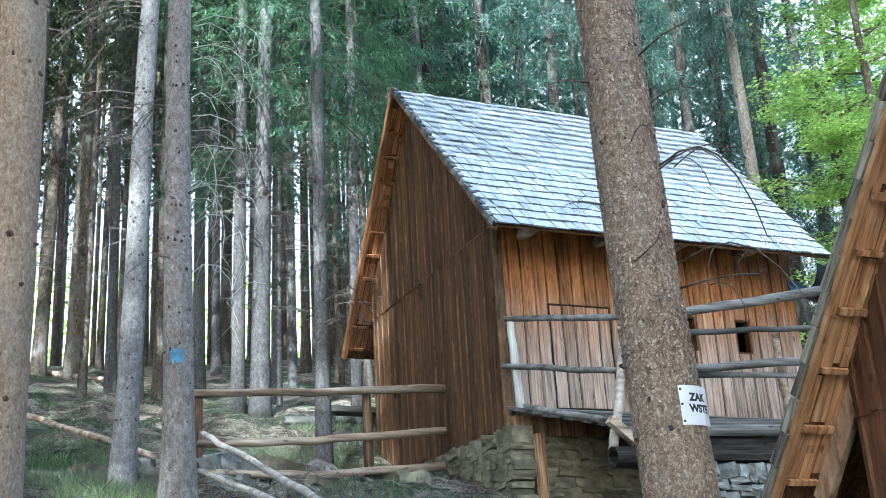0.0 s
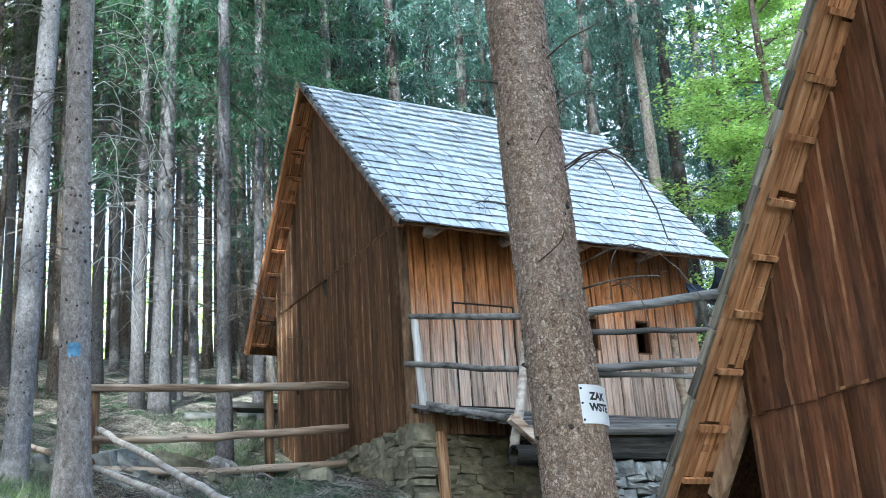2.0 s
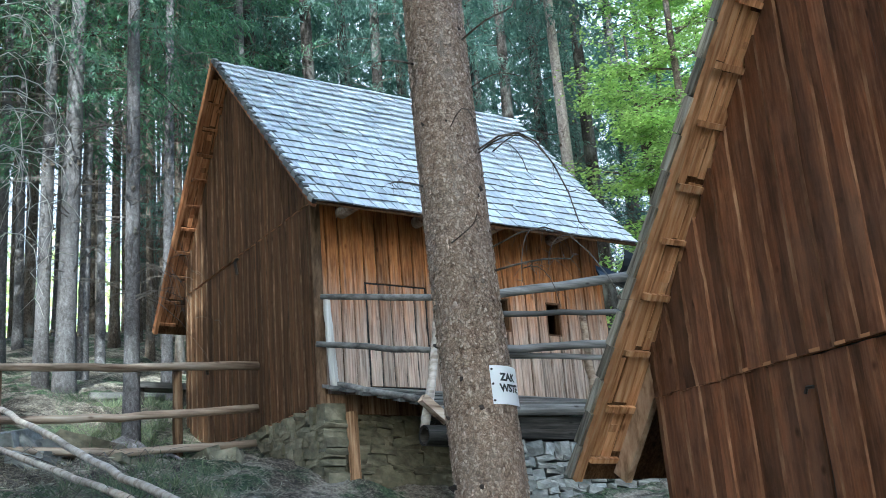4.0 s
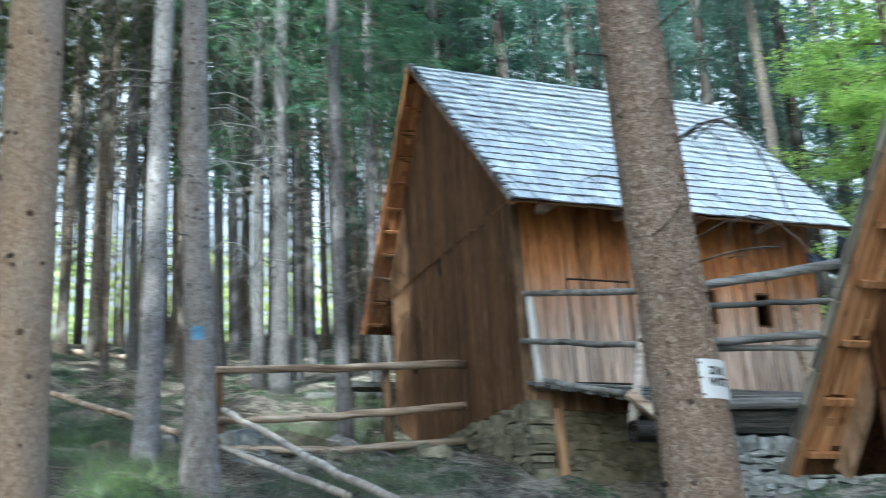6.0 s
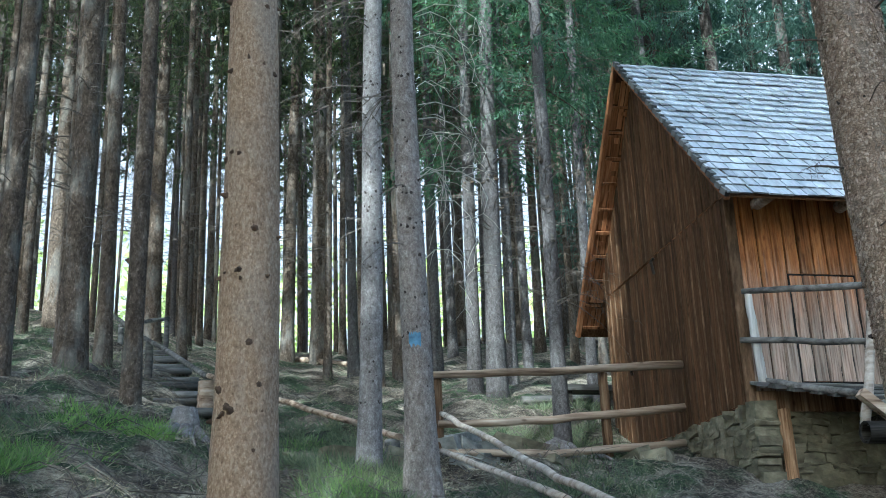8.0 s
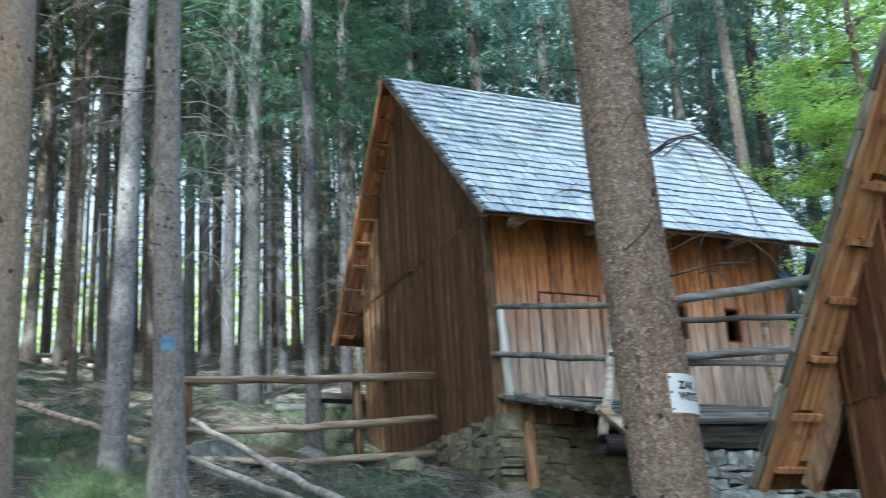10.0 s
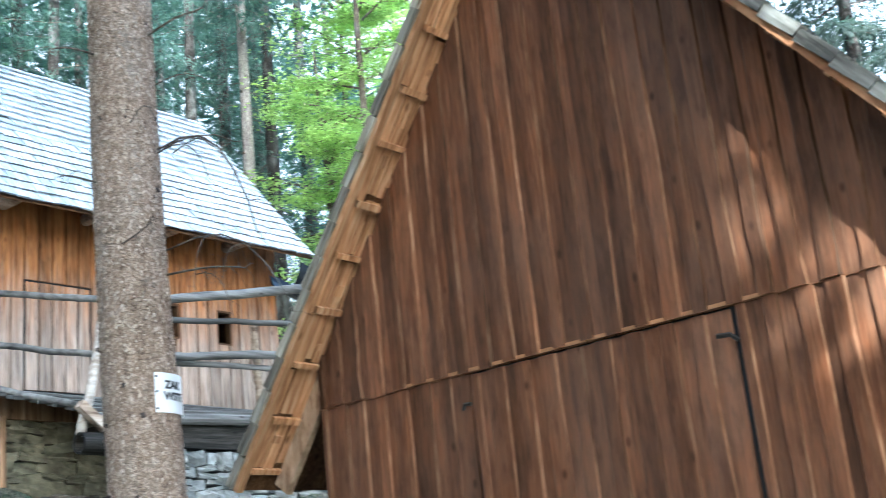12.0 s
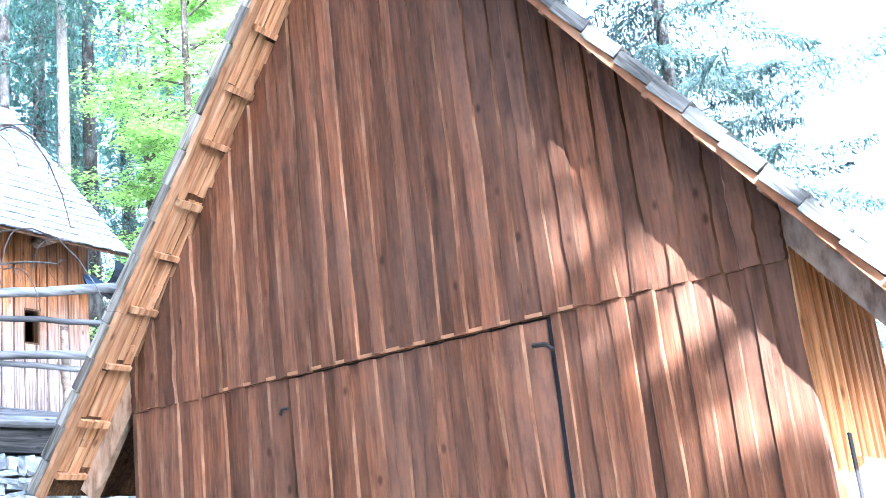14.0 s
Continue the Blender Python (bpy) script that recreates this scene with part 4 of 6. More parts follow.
bd = part("barn_door", Geo().box(BX + 0.014, BX + 0.025, BDO0 + 0.02, BDO1 - 0.01, 0.55, B_SEAM - 0.06), M_BARN, barn, "closed double plank door")
board_row(bd, M_BARN, "y", BDO0 + 0.022, BDO1 - 0.008, 0.178, BX + 0.003, 0.55, lambda y: B_SEAM - 0.028, rnd, waney=0.022)
# dark strip in place of the shaded gap beside the door
part("door_gap", Geo().box(BX + 0.012, BX + 0.022, BDO0 - 0.012, BDO0 + 0.020, 0.55, B_SEAM - 0.02), M_DARK, bd)
part("hinge", Geo().tube([(BX - 0.05, BDO0 + 0.09, 2.70), (BX - 0.045, BDO0 + 0.02, 2.695), (BX - 0.04, BDO0 - 0.02, 2.66)], [0.013] * 3, 6), M_IRON, bd, "black iron hinge pin")
part("hinge", Geo().tube([(BX - 0.05, BDO1 - 0.02, 2.655), (BX - 0.045, BDO1 + 0.03, 2.66), (BX - 0.04, BDO1 + 0.05, 2.63)], [0.011] * 3, 6), M_IRON, bd, "black iron hinge pin")
part("door_gap", Geo().box(BX + 0.012, BX + 0.022, BDO1 - 0.010, BDO1 + 0.008, 0.55, B_SEAM - 0.03), M_DARK, bd)
# one added strip shows the orange plank ends in the seam's recesses
part("ledger", Geo().box(BX - 0.019, BX - 0.0125, BDO0 - 0.2, BDO1 + 0.5, B_SEAM - 0.010, B_SEAM + 0.010), M_END, bw, "added orange strip standing for the plank ends along the seam")
bs = part("side_wall", Geo().box(BX + 0.03, BX1, BY0 + 0.027, BY0 + 0.1, BZ, 2.95), M_SIDE, barn, "side wall of narrow boards, pale orange from light put into the wood")
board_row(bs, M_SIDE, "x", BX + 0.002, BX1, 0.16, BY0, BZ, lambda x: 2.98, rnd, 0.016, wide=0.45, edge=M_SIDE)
part("back_wall", gable_slab(BX1 - 0.1, BX1 - 0.01, BY0 + 0.1, BY1 - 0.1, B_RIDGE[0], BZ, b_top), M_BARN, barn)
part("far_wall", Geo().box(BX + 0.12, BX1 - 0.1, BY1 - 0.1, BY1 - 0.02, BZ, 2.98), M_BARN, barn)
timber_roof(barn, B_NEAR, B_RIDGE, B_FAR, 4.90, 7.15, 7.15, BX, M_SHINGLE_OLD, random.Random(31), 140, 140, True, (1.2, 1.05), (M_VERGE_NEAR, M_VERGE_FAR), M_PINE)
hatch = part("hatch", Geo().box(5.62, 6.15, BY0 - 0.05, BY0 - 0.018, 0.9, 1.95), M_SIDE, barn, "pale board leaning by a slit in the side wall")
# the slit is drawn as a dark strip of shade
part("slit", Geo().box(5.54, 5.60, BY0 - 0.024, BY0 - 0.016, 0.9, 2.06), M_DARK, hatch)


# ---- spruces ----
def spot(az, rise, d):
    """The point at that heading and slope from the eye, d metres away on the plan."""
    x, y = polar(az, d)
    return Vector((x, y, EYE[2] + rise * d))


def quads(name, pts, mat):
    """A mesh of separate four-cornered leaves from an array (n, 4, 3)."""
    n = len(pts)
    me = bpy.data.meshes.new(name)
    me.vertices.add(n * 4)
    me.vertices.foreach_set("co", np.asarray(pts, dtype=np.float32).reshape(-1))
    me.loops.add(n * 4)
    me.loops.foreach_set("vertex_index", np.arange(n * 4, dtype=np.int32))
    me.polygons.add(n)
    me.polygons.foreach_set("loop_start", np.arange(0, n * 4, 4, dtype=np.int32))
    me.materials.append(mat)
    me.update(calc_edges=True)
    return me


def leaves(pos, direction, length, width, rng, normal=None):
    """Pointed leaves at pos along direction, facing normal, or turned at random about it."""
    d = direction / np.linalg.norm(direction, axis=1, keepdims=True)
    r = rng.normal(size=d.shape) if normal is None else normal
    s = np.cross(d, r)
    s /= np.linalg.norm(s, axis=1, keepdims=True) + 1e-9
    a = pos
    tip = pos + d * length[:, None]
    mid = pos + d * (length * 0.45)[:, None]
    return np.stack([a, mid + s * (width / 2)[:, None], tip, mid - s * (width / 2)[:, None]], axis=1)


def strands(start, way, length, count, leaf_len, sag, face, rng, broad=1.0):
    """Needle tufts one behind the other along twigs. start, way, face: (n, 3); length: (n,)."""
    n = len(start)
    t = (np.arange(count) + 0.2)[None] / count + rng.uniform(-0.06, 0.06, (n, count))
    along = t * length[:, None]
    p = start[:, None] + way[:, None] * along[:, :, None]
    p[:, :, 2] -= sag * along * t
    d = np.repeat(way[:, None], count, 1) + rng.normal(size=(n, count, 3)) * 0.30
    d[:, :, 2] -= 2 * sag * t
    f = np.repeat(face[:, None], count, 1) + rng.normal(size=(n, count, 3)) * 0.28
    ll = (leaf_len * rng.uniform(0.75, 1.25, (n, count)) * (1.1 - 0.35 * t)).reshape(-1)
    return leaves(p.reshape(-1, 3), d.reshape(-1, 3), ll, ll * rng.uniform(0.15, 0.26, ll.size) * broad, rng, f.reshape(-1, 3))


def spruce_crown(h0, height, radius, dense, rng, leaf_len=0.13, gap=0.42, full=0.75, fine_to=99.0, broad=1.0):
    """Tuft corners and branch lines of a spruce crown between h0 and height: arms that sweep down and turn up at the tip, flat side
    twigs on them, and thin twigs that hang from these. Above fine_to the tufts are larger and fewer."""
    out, lines = [], []
    up = np.array([0, 0, 1.0])
    z = h0
    while z < height - 0.3:
        f = 1 - (z - h0) / (height - h0)
        reach = radius * (f ** 0.75) * rng.uniform(0.75, 1.1) * (0.6 + 0.4 * min(1, (z - h0) / 2.0 + 0.3))
        for b in range(rng.integers(4, 7)):
            if rng.random() > full:
                continue
            a = rng.uniform(0, 2 * math.pi)
            ln = max(0.35, reach * rng.uniform(0.65, 1.15))
            zz = z + rng.uniform(-0.2, 0.2)
            o = np.array([math.cos(a), math.sin(a), 0])
            perp = np.array([-math.sin(a), math.cos(a), 0])
            rise, droop = rng.uniform(-0.1, 0.2), rng.uniform(0.3, 0.7)

            def at(u):
                return np.outer(u * ln, o) + np.outer(zz + rise * u * ln - droop * u * u * ln + 0.22 * u ** 4 * ln, up)
            coarse = z > fine_to
            scale = 2.6 if coarse else 1.0
            m = max(2, int(dense * ln / (0.10 * scale) * (0.4 if coarse else 1.0)))
            u = np.clip(0.10 + 0.9 * (np.arange(m) + rng.random(m)) / m, 0, 1)
            u, sign = np.repeat(u, 2), np.tile([1.0, -1.0], m)
            n = len(u)
            tl = (0.36 * ln * np.maximum(0, 1 - u) ** 0.8 + 0.12 * scale) * rng.uniform(0.55, 1.15, n)
            way = o[None] * 0.6 + perp[None] * (sign * rng.uniform(0.55, 1.0, n))[:, None] - up[None] * rng.uniform(0.1, 0.6, n)[:, None]
            way /= np.linalg.norm(way, axis=1, keepdims=True)
            st = at(u)
            face = np.repeat((up * 0.8 + o * 0.5)[None], n, 0) + perp[None] * (sign * 0.3)[:, None]
            out.append(strands(st, way, tl, 2 if coarse else 5, leaf_len * scale, 0.35, face, rng, 2.0 if coarse else broad))
            lines.append(at(np.array([0.0, 0.35, 0.7, 1.0])))
            if coarse:
                continue
            # curtains that hang from the side twigs
            k = rng.integers(0, n, max(2, n // 3))
            hang = st[k] + way[k] * (tl[k] * rng.random(len(k)))[:, None]
            down = rng.normal(size=(len(k), 3)) * 0.16 - up[None]
            hl = rng.uniform(0.08, 0.28, len(k)) * scale * min(1.0, 0.4 + ln / 3)
            out.append(strands(hang, down, hl, 3, leaf_len, 0.0, np.repeat(o[None], len(k), 0), rng, broad))
        z += gap * rng.uniform(0.8, 1.2)
    return np.concatenate(out), lines


def dead_branches(z0, z1, count, reach, trunk_r, rng, r0=0.011, curl=0.6, forks=(1, 5)):
    """Bare branches with forked twigs, bent down at the tip."""
    g = Geo()
    for i in range(count):
        z = rng.uniform(z0, z1)
        a = rng.uniform(0, 2 * math.pi)
        ln = reach * rng.uniform(0.25, 1.0)
        o = Vector((math.cos(a), math.sin(a), 0))
        sidew = Vector((-math.sin(a), math.cos(a), 0)) * rng.uniform(-0.3, 0.3)
        up, dn = rng.uniform(-0.1, 0.35), rng.uniform(0.3, 1.1) * curl
        pts = [o * (trunk_r * 0.8 + u * ln) + sidew * (u * u * ln) + Vector((0, 0, z + up * u * ln - dn * u * u * ln)) for u in (0, 0.25, 0.5, 0.75, 1)]
        g.tube(pts, [r0 * 0.8, r0 * 0.62, r0 * 0.46, r0 * 0.3, r0 * 0.12], 3, 0, False)
        for k in range(rng.integers(*forks)):
            j = rng.integers(1, 5)
            q = pts[j]
            e = q + (o * rng.uniform(0.1, 0.5) + Vector((rng.normal() * 0.3, rng.normal() * 0.3, -abs(rng.normal()) * 0.35))) * ln * 0.5
            g.tube([q, q.lerp(e, 0.5) + Vector((0, 0, 0.04 * ln)), e], [r0 * 0.42, r0 * 0.3, r0 * 0.14], 3, 0, False)
    return g


def trunk_geo(height, r0, top_r, n, seed, flare=0.35, rough=0.03, steps=16, bend=0.05):
    rr = random.Random(seed)
    ph = rr.uniform(0, 6)
    pts, rad = [], []
    for i in range(steps + 1):
        u = (i / steps) ** 1.35
        z = -0.35 + u * (height + 0.35)
        pts.append((bend * math.sin(u * 5 + ph) * (u > 0), bend * math.cos(u * 4 + ph), z))
        rad.append((r0 + (top_r - r0) * u) * (1 + flare * math.exp(-max(0, z) * 3.2)))
    return Geo().tube(pts, rad, n, rough, True, seed)


def knots(height, r_at, count, seed, size=0.03):
    """Stubs of broken branches round a trunk."""
    g = Geo()
    rr = random.Random(seed)
    for i in range(count):
        # broken whorls: several stubs at one height
        if i % 3 == 0:
            level = rr.uniform(0.6, height)
        z, a = level + rr.uniform(-0.04, 0.04), rr.uniform(0, 6.28)
        r = r_at(z)
        o = Vector((math.cos(a), math.sin(a), 0))
        c = o * r * 0.985 + Vector((0, 0, z))
        s = size * rr.uniform(0.6, 1.3)
        e = c + o * s * rr.uniform(0.5, 1.5) + Vector((0, 0, rr.uniform(-0.02, 0.02)))
        g.tube([c, c.lerp(e, 0.5), e], [s * 0.8, s * 0.5, s * 0.25], 5, 0.1)
        # dark oval scar round the stub
        g.tube([c - o * s * 0.4, c + o * s * 0.10, c + o * s * 0.22], [s * 1.15, s * 0.95, s * 0.35], 6, 0.15)
    return g


SPRUCE_LABEL = "tall spruce with bare grey trunk, dead twigs and dark green crown"


def spruce(height, r0, h0, radius, per_branch, seed, mat, dead=40, reach=1.6, leaf_len=0.22, gap=0.42, full=0.75, label=SPRUCE_LABEL, n=12, stubs=18, dead_from=2.0, needle=None, limbs=4, fine_to=99.0, broad=1.0):
    rng = np.random.default_rng(seed)
    root = thing("spruce_tree", (0, 0, 0), label, "tree", "forest spruces")
    part("trunk", trunk_geo(height, r0, 0.03, n, seed), mat, root, "", True)
    pts, lines = spruce_crown(h0, height + 0.5, radius, per_branch, rng, leaf_len, gap, full, fine_to, broad)
    piece("crown", quads("crown", pts, needle or M_NEEDLE), Matrix.Identity(4), root, "dark green needle crown")
    g = Geo()
    for ln in lines[::limbs]:
        g.tube([tuple(p) for p in ln], [0.018, 0.013, 0.009, 0.003], 3, 0, False)
    tagged(part("branchwood", g, M_BARK_FAR, root), kind="stuff")
    if dead:
        db = part("dead_twigwork", dead_branches(dead_from, h0 + 1.5, dead, reach, r0, rng), M_TWIG, root, "thin dead grey twigs")
        tagged(db, kind="stuff")
    if stubs:
        tagged(part("stub_growth", knots(h0, lambda z: r0 * (1 - z / height), stubs, seed), M_BARK_FAR, root), kind="stuff")
    return root


def stand(tree, az, d, turn, thick=1.0, tall=1.0, first=False, lean=(0, 0)):
    """Set a tree, or a copy of it, on the ground."""
    x, y = polar(az, d)
    m = Matrix.Translation((x, y, ground_z(x, y) - 0.05)) @ Euler((radians(lean[0]), radians(lean[1]), radians(turn))).to_matrix().to_4x4() @ Matrix.Diagonal((thick, thick, tall, 1))
    if first:
        tree.matrix_basis = m
        PLACE[tree] = m
        return tree
    return copy_thing(tree, m @ Matrix.Diagonal([1 / q for q in tree.scale] + [1]))


# forest kinds: high bare trunks, fuller crowns, low crowns, thin ones
K_HIGH = spruce(23, 0.18, 10.0, 2.0, 0.35, 101, M_BARK_MID, 50, 1.8, 0.20, gap=0.6, fine_to=11.5, needle=M_NEEDLE_DEEP)
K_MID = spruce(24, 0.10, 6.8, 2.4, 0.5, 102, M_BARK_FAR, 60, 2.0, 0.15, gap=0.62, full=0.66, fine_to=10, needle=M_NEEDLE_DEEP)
K_FINE = spruce(24, 0.13, 5.6, 2.9, 1.1, 106, M_BARK_MID, 60, 1.9, 0.125, 0.5, 0.85, fine_to=9.5)
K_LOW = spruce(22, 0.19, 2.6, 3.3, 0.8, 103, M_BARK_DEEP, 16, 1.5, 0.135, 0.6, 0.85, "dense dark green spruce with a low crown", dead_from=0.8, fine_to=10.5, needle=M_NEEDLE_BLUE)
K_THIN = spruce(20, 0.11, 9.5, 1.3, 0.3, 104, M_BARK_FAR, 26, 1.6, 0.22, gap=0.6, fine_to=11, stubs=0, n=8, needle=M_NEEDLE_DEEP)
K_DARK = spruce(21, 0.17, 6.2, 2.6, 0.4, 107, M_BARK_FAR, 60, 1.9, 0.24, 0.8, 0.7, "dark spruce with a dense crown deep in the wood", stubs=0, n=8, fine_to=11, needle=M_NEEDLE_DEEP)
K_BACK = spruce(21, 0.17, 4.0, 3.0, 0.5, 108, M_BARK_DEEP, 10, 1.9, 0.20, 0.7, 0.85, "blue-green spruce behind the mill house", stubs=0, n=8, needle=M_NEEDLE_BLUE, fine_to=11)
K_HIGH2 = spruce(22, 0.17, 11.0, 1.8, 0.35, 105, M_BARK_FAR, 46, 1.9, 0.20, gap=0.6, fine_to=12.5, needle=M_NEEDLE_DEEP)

first = {}
rnd = random.Random(77)


def plant(kind, az, d, dia, tall=1.0, base_r=None):
    r0 = {id(K_HIGH): 0.18, id(K_MID): 0.10, id(K_LOW): 0.19, id(K_THIN): 0.11, id(K_HIGH2): 0.17, id(K_FINE): 0.13, id(K_DARK): 0.17, id(K_BACK): 0.17}[id(kind)]
    fresh = id(kind) not in first
    first[id(kind)] = True
    ob = stand(kind, az, d, rnd.uniform(0, 360), dia / 2 / r0 if base_r is None else base_r, tall, fresh, (rnd.uniform(-0.6, 0.6), rnd.uniform(-0.6, 0.6)))
    TAKEN.append((*polar(az, d), d))
    return ob


TAKEN = []
# heading, distance, trunk width of the trunks that stand out
for kind, az, d, dia in [
        (K_FINE, 13.35, 20.5, 0.27), (K_FINE, 14.5, 20.0, 0.36), (K_HIGH, 15.15, 22.0, 0.22), (K_FINE, 17.45, 15.3, 0.22), (K_HIGH, 11.35, 24.0, 0.25),
        (K_HIGH2, -10.2, 14.5, 0.30), (K_HIGH2, -6.55, 16.2, 0.40), (K_HIGH2, -3.95, 13.7, 0.23), (K_HIGH2, -7.6, 25.0, 0.42), (K_HIGH2, -5.4, 18.0, 0.26),
        (K_HIGH2, 3.8, 27.0, 0.34), (K_HIGH2, 5.3, 27.0, 0.50), (K_HIGH2, -2.9, 25.0, 0.38), (K_HIGH2, -1.4, 26.0, 0.26), (K_THIN, -0.7, 28.0, 0.18),
        (K_THIN, 6.6, 30.0, 0.20), (K_HIGH2, 9.4, 22.0, 0.24), (K_HIGH, 12.2, 30.0, 0.26), (K_THIN, 15.9, 27.0, 0.20), (K_HIGH2, 16.6, 30.0, 0.28),
        (K_THIN, 18.3, 26.0, 0.2), (K_HIGH2, 19.1, 29.0, 0.3), (K_THIN, 19.8, 24.0, 0.2), (K_HIGH2, 20.6, 33.0, 0.3), (K_HIGH, 7.0, 24.0, 0.24)]:
    plant(kind, az, d, dia)
# a pale bare trunk behind the house, leaning a little
pale_spruce = spruce(23, 0.18, 8.2, 2.1, 0.8, 109, M_BARK_C, 30, 1.2, 0.2, gap=0.6, fine_to=11, label="leaning spruce with a pale bare trunk behind the house", needle=M_NEEDLE_BLUE)
# dense crowns behind the house
for az, d, tall in [(23.5, 25, 1.05), (27, 23.5, 1.1), (30.5, 26, 1.15), (34, 24, 1.1), (37.5, 27, 1.1), (25.5, 31, 1.2), (32, 33, 1.25), (36, 35, 1.3), (40.8, 34, 1.2), (29, 40, 1.3), (24.8, 27, 1.1), (28.8, 29, 1.15), (35.5, 30, 1.2), (39, 30, 1.1), (41.8, 26, 0.95), (43.6, 29, 0.85), (22.2, 29, 1.1), (45.0, 33, 0.72), (49.5, 31, 0.75)]:
    plant(K_LOW, az, d, 0, tall, rnd.uniform(0.95, 1.2))
for az, d in [(21.5, 37), (24, 40), (26.2, 36), (28.4, 44), (30.6, 38), (32.8, 42), (35, 39), (37, 44), (39.2, 40), (41.4, 45), (43.5, 42), (46, 46), (48.5, 43), (51, 47)]:
    plant(K_BACK, az, d, 0, rnd.uniform(0.62, 0.8) if az < 42 else 0.5, rnd.uniform(1.1, 1.4))
stand(pale_spruce, 40.4, 22.0, 40, 0.8, 1.0, True, (0.0, -2.0))
plant(K_FINE, 23.0, 24.0, 0.3)
plant(K_FINE, 19.2, 19.5, 0.2)
plant(K_HIGH, 16.0, 24.0, 0.2)
# darker crowns over the slope by the steps
for az, d in [(-16, 16), (-13.6, 14.2), (-10.5, 16.5), (-7.2, 13.2), (-15, 26), (-9.6, 22), (-12.5, 28), (-5.2, 24), (2.8, 18.5), (-12.5, 17), (-9, 19.5), (-6, 22), (-1.5, 19.5), (-11, 24), (-4, 27), (1.5, 23), (-14.5, 21), (5.8, 20), (-8, 30), (0, 32), (8.5, 18.5)]:
    plant(K_MID, az, d + 3, rnd.uniform(0.14, 0.2), 1.0)
for az, d in [(-17, 31), (-12, 31.5), (-9.8, 36), (-1, 38), (3, 31), (7.6, 33), (-13, 42), (0.4, 46), (4.4, 44), (9, 40), (12.6, 36), (15.5, 40), (18.5, 37), (-16, 24), (-11.5, 25.5)]:
    plant(K_DARK, az, d, rnd.uniform(0.26, 0.36), rnd.uniform(0.92, 1.1))
# the rest of the wood
tries = 0
while len(TAKEN) < 262 and tries < 6000:
    tries += 1
    az = rnd.uniform(-30, 24) if rnd.random() < 0.95 else rnd.uniform(18, 24)
    d = rnd.uniform(20, 62) if tries < 2500 else rnd.uniform(42, 66)
    x, y = polar(az, d)
    if any(math.hypot(x - p, y - q) < (1.5 if d < 35 else 1.1) for p, q, _ in TAKEN) or (5 < x < 11.5 and y < 18) or -4.5 < az < 0.5 and d < 25:
        continue
    k = rnd.random()
    if az > 24:
        plant(K_HIGH, az, max(d, 42), 0, rnd.uniform(0.9, 1.2), rnd.uniform(1.1, 1.4))
    elif az > 9:
        plant(K_HIGH if k < 0.2 else K_THIN if k < 0.75 else K_HIGH2, az, d, rnd.uniform(0.16, 0.3), rnd.uniform(0.9, 1.15))
    else:
        plant(K_HIGH if k < 0.15 else K_THIN if k < 0.65 else K_HIGH2, az, d, rnd.uniform(0.16, 0.34), rnd.uniform(0.9, 1.15))

# slim trunks that close the view through the wood beside the house
for k in range(10):
    plant(K_THIN, 10.5 + 10.5 * (k + rnd.random()) / 10, rnd.uniform(36, 60), rnd.uniform(0.2, 0.32), rnd.uniform(0.9, 1.1))

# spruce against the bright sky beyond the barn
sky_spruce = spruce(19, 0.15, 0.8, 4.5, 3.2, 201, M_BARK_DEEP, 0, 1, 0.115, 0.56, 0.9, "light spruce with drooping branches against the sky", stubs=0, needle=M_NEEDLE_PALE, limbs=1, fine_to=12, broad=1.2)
stand(sky_spruce, 72.3, 17.0, 20, 1.0, 1.0, True)
# unseen trees added behind the walker to shade the house
shade_tree = spruce(31, 0.26, 14.0, 3.6, 0.4, 202, M_BARK, 0, 1, 0.40, 0.8, 0.7, "unseen added spruce with a high open crown that casts shade", stubs=0)
for k, (x, y, tall, wide) in enumerate([(1.5, -8.2, 1.25, 0.9), (-8.6, -6.6, 1.0, 0.8), (-12.0, -6.5, 1.0, 0.8), (-15.5, -5.5, 1.0, 0.65), (-19.5, -6.0, 1.0, 0.7), (-1.0, -10.5, 1.25, 1.0), (-12.5, -9.5, 1.15, 0.9), (-17, -9, 1.1, 0.9)]):
    stand(shade_tree, math.degrees(math.atan2(x, y)), math.hypot(x, y), 57 * k, wide, tall, k == 0)
dense_shade_tree = spruce(31, 0.26, 13.0, 3.8, 0.5, 203, M_BARK, 0, 1, 0.42, 0.45, 0.92, "unseen added spruce with a dense crown that casts shade", stubs=0, fine_to=12)
for k, (x, y, tall, wide) in enumerate([(-3.4, -6.2, 1.3, 0.9), (-6.0, -7.2, 1.05, 1.0), (-4.5, -10, 1.35, 1.0), (-8, -10, 1.2, 1.0), (-7.6, -4.4, 0.95, 0.6), (-7.3, -6.9, 1.12, 0.75)]):
    stand(dense_shade_tree, math.degrees(math.atan2(x, y)), math.hypot(x, y), 57 * k, wide, tall, k == 0)

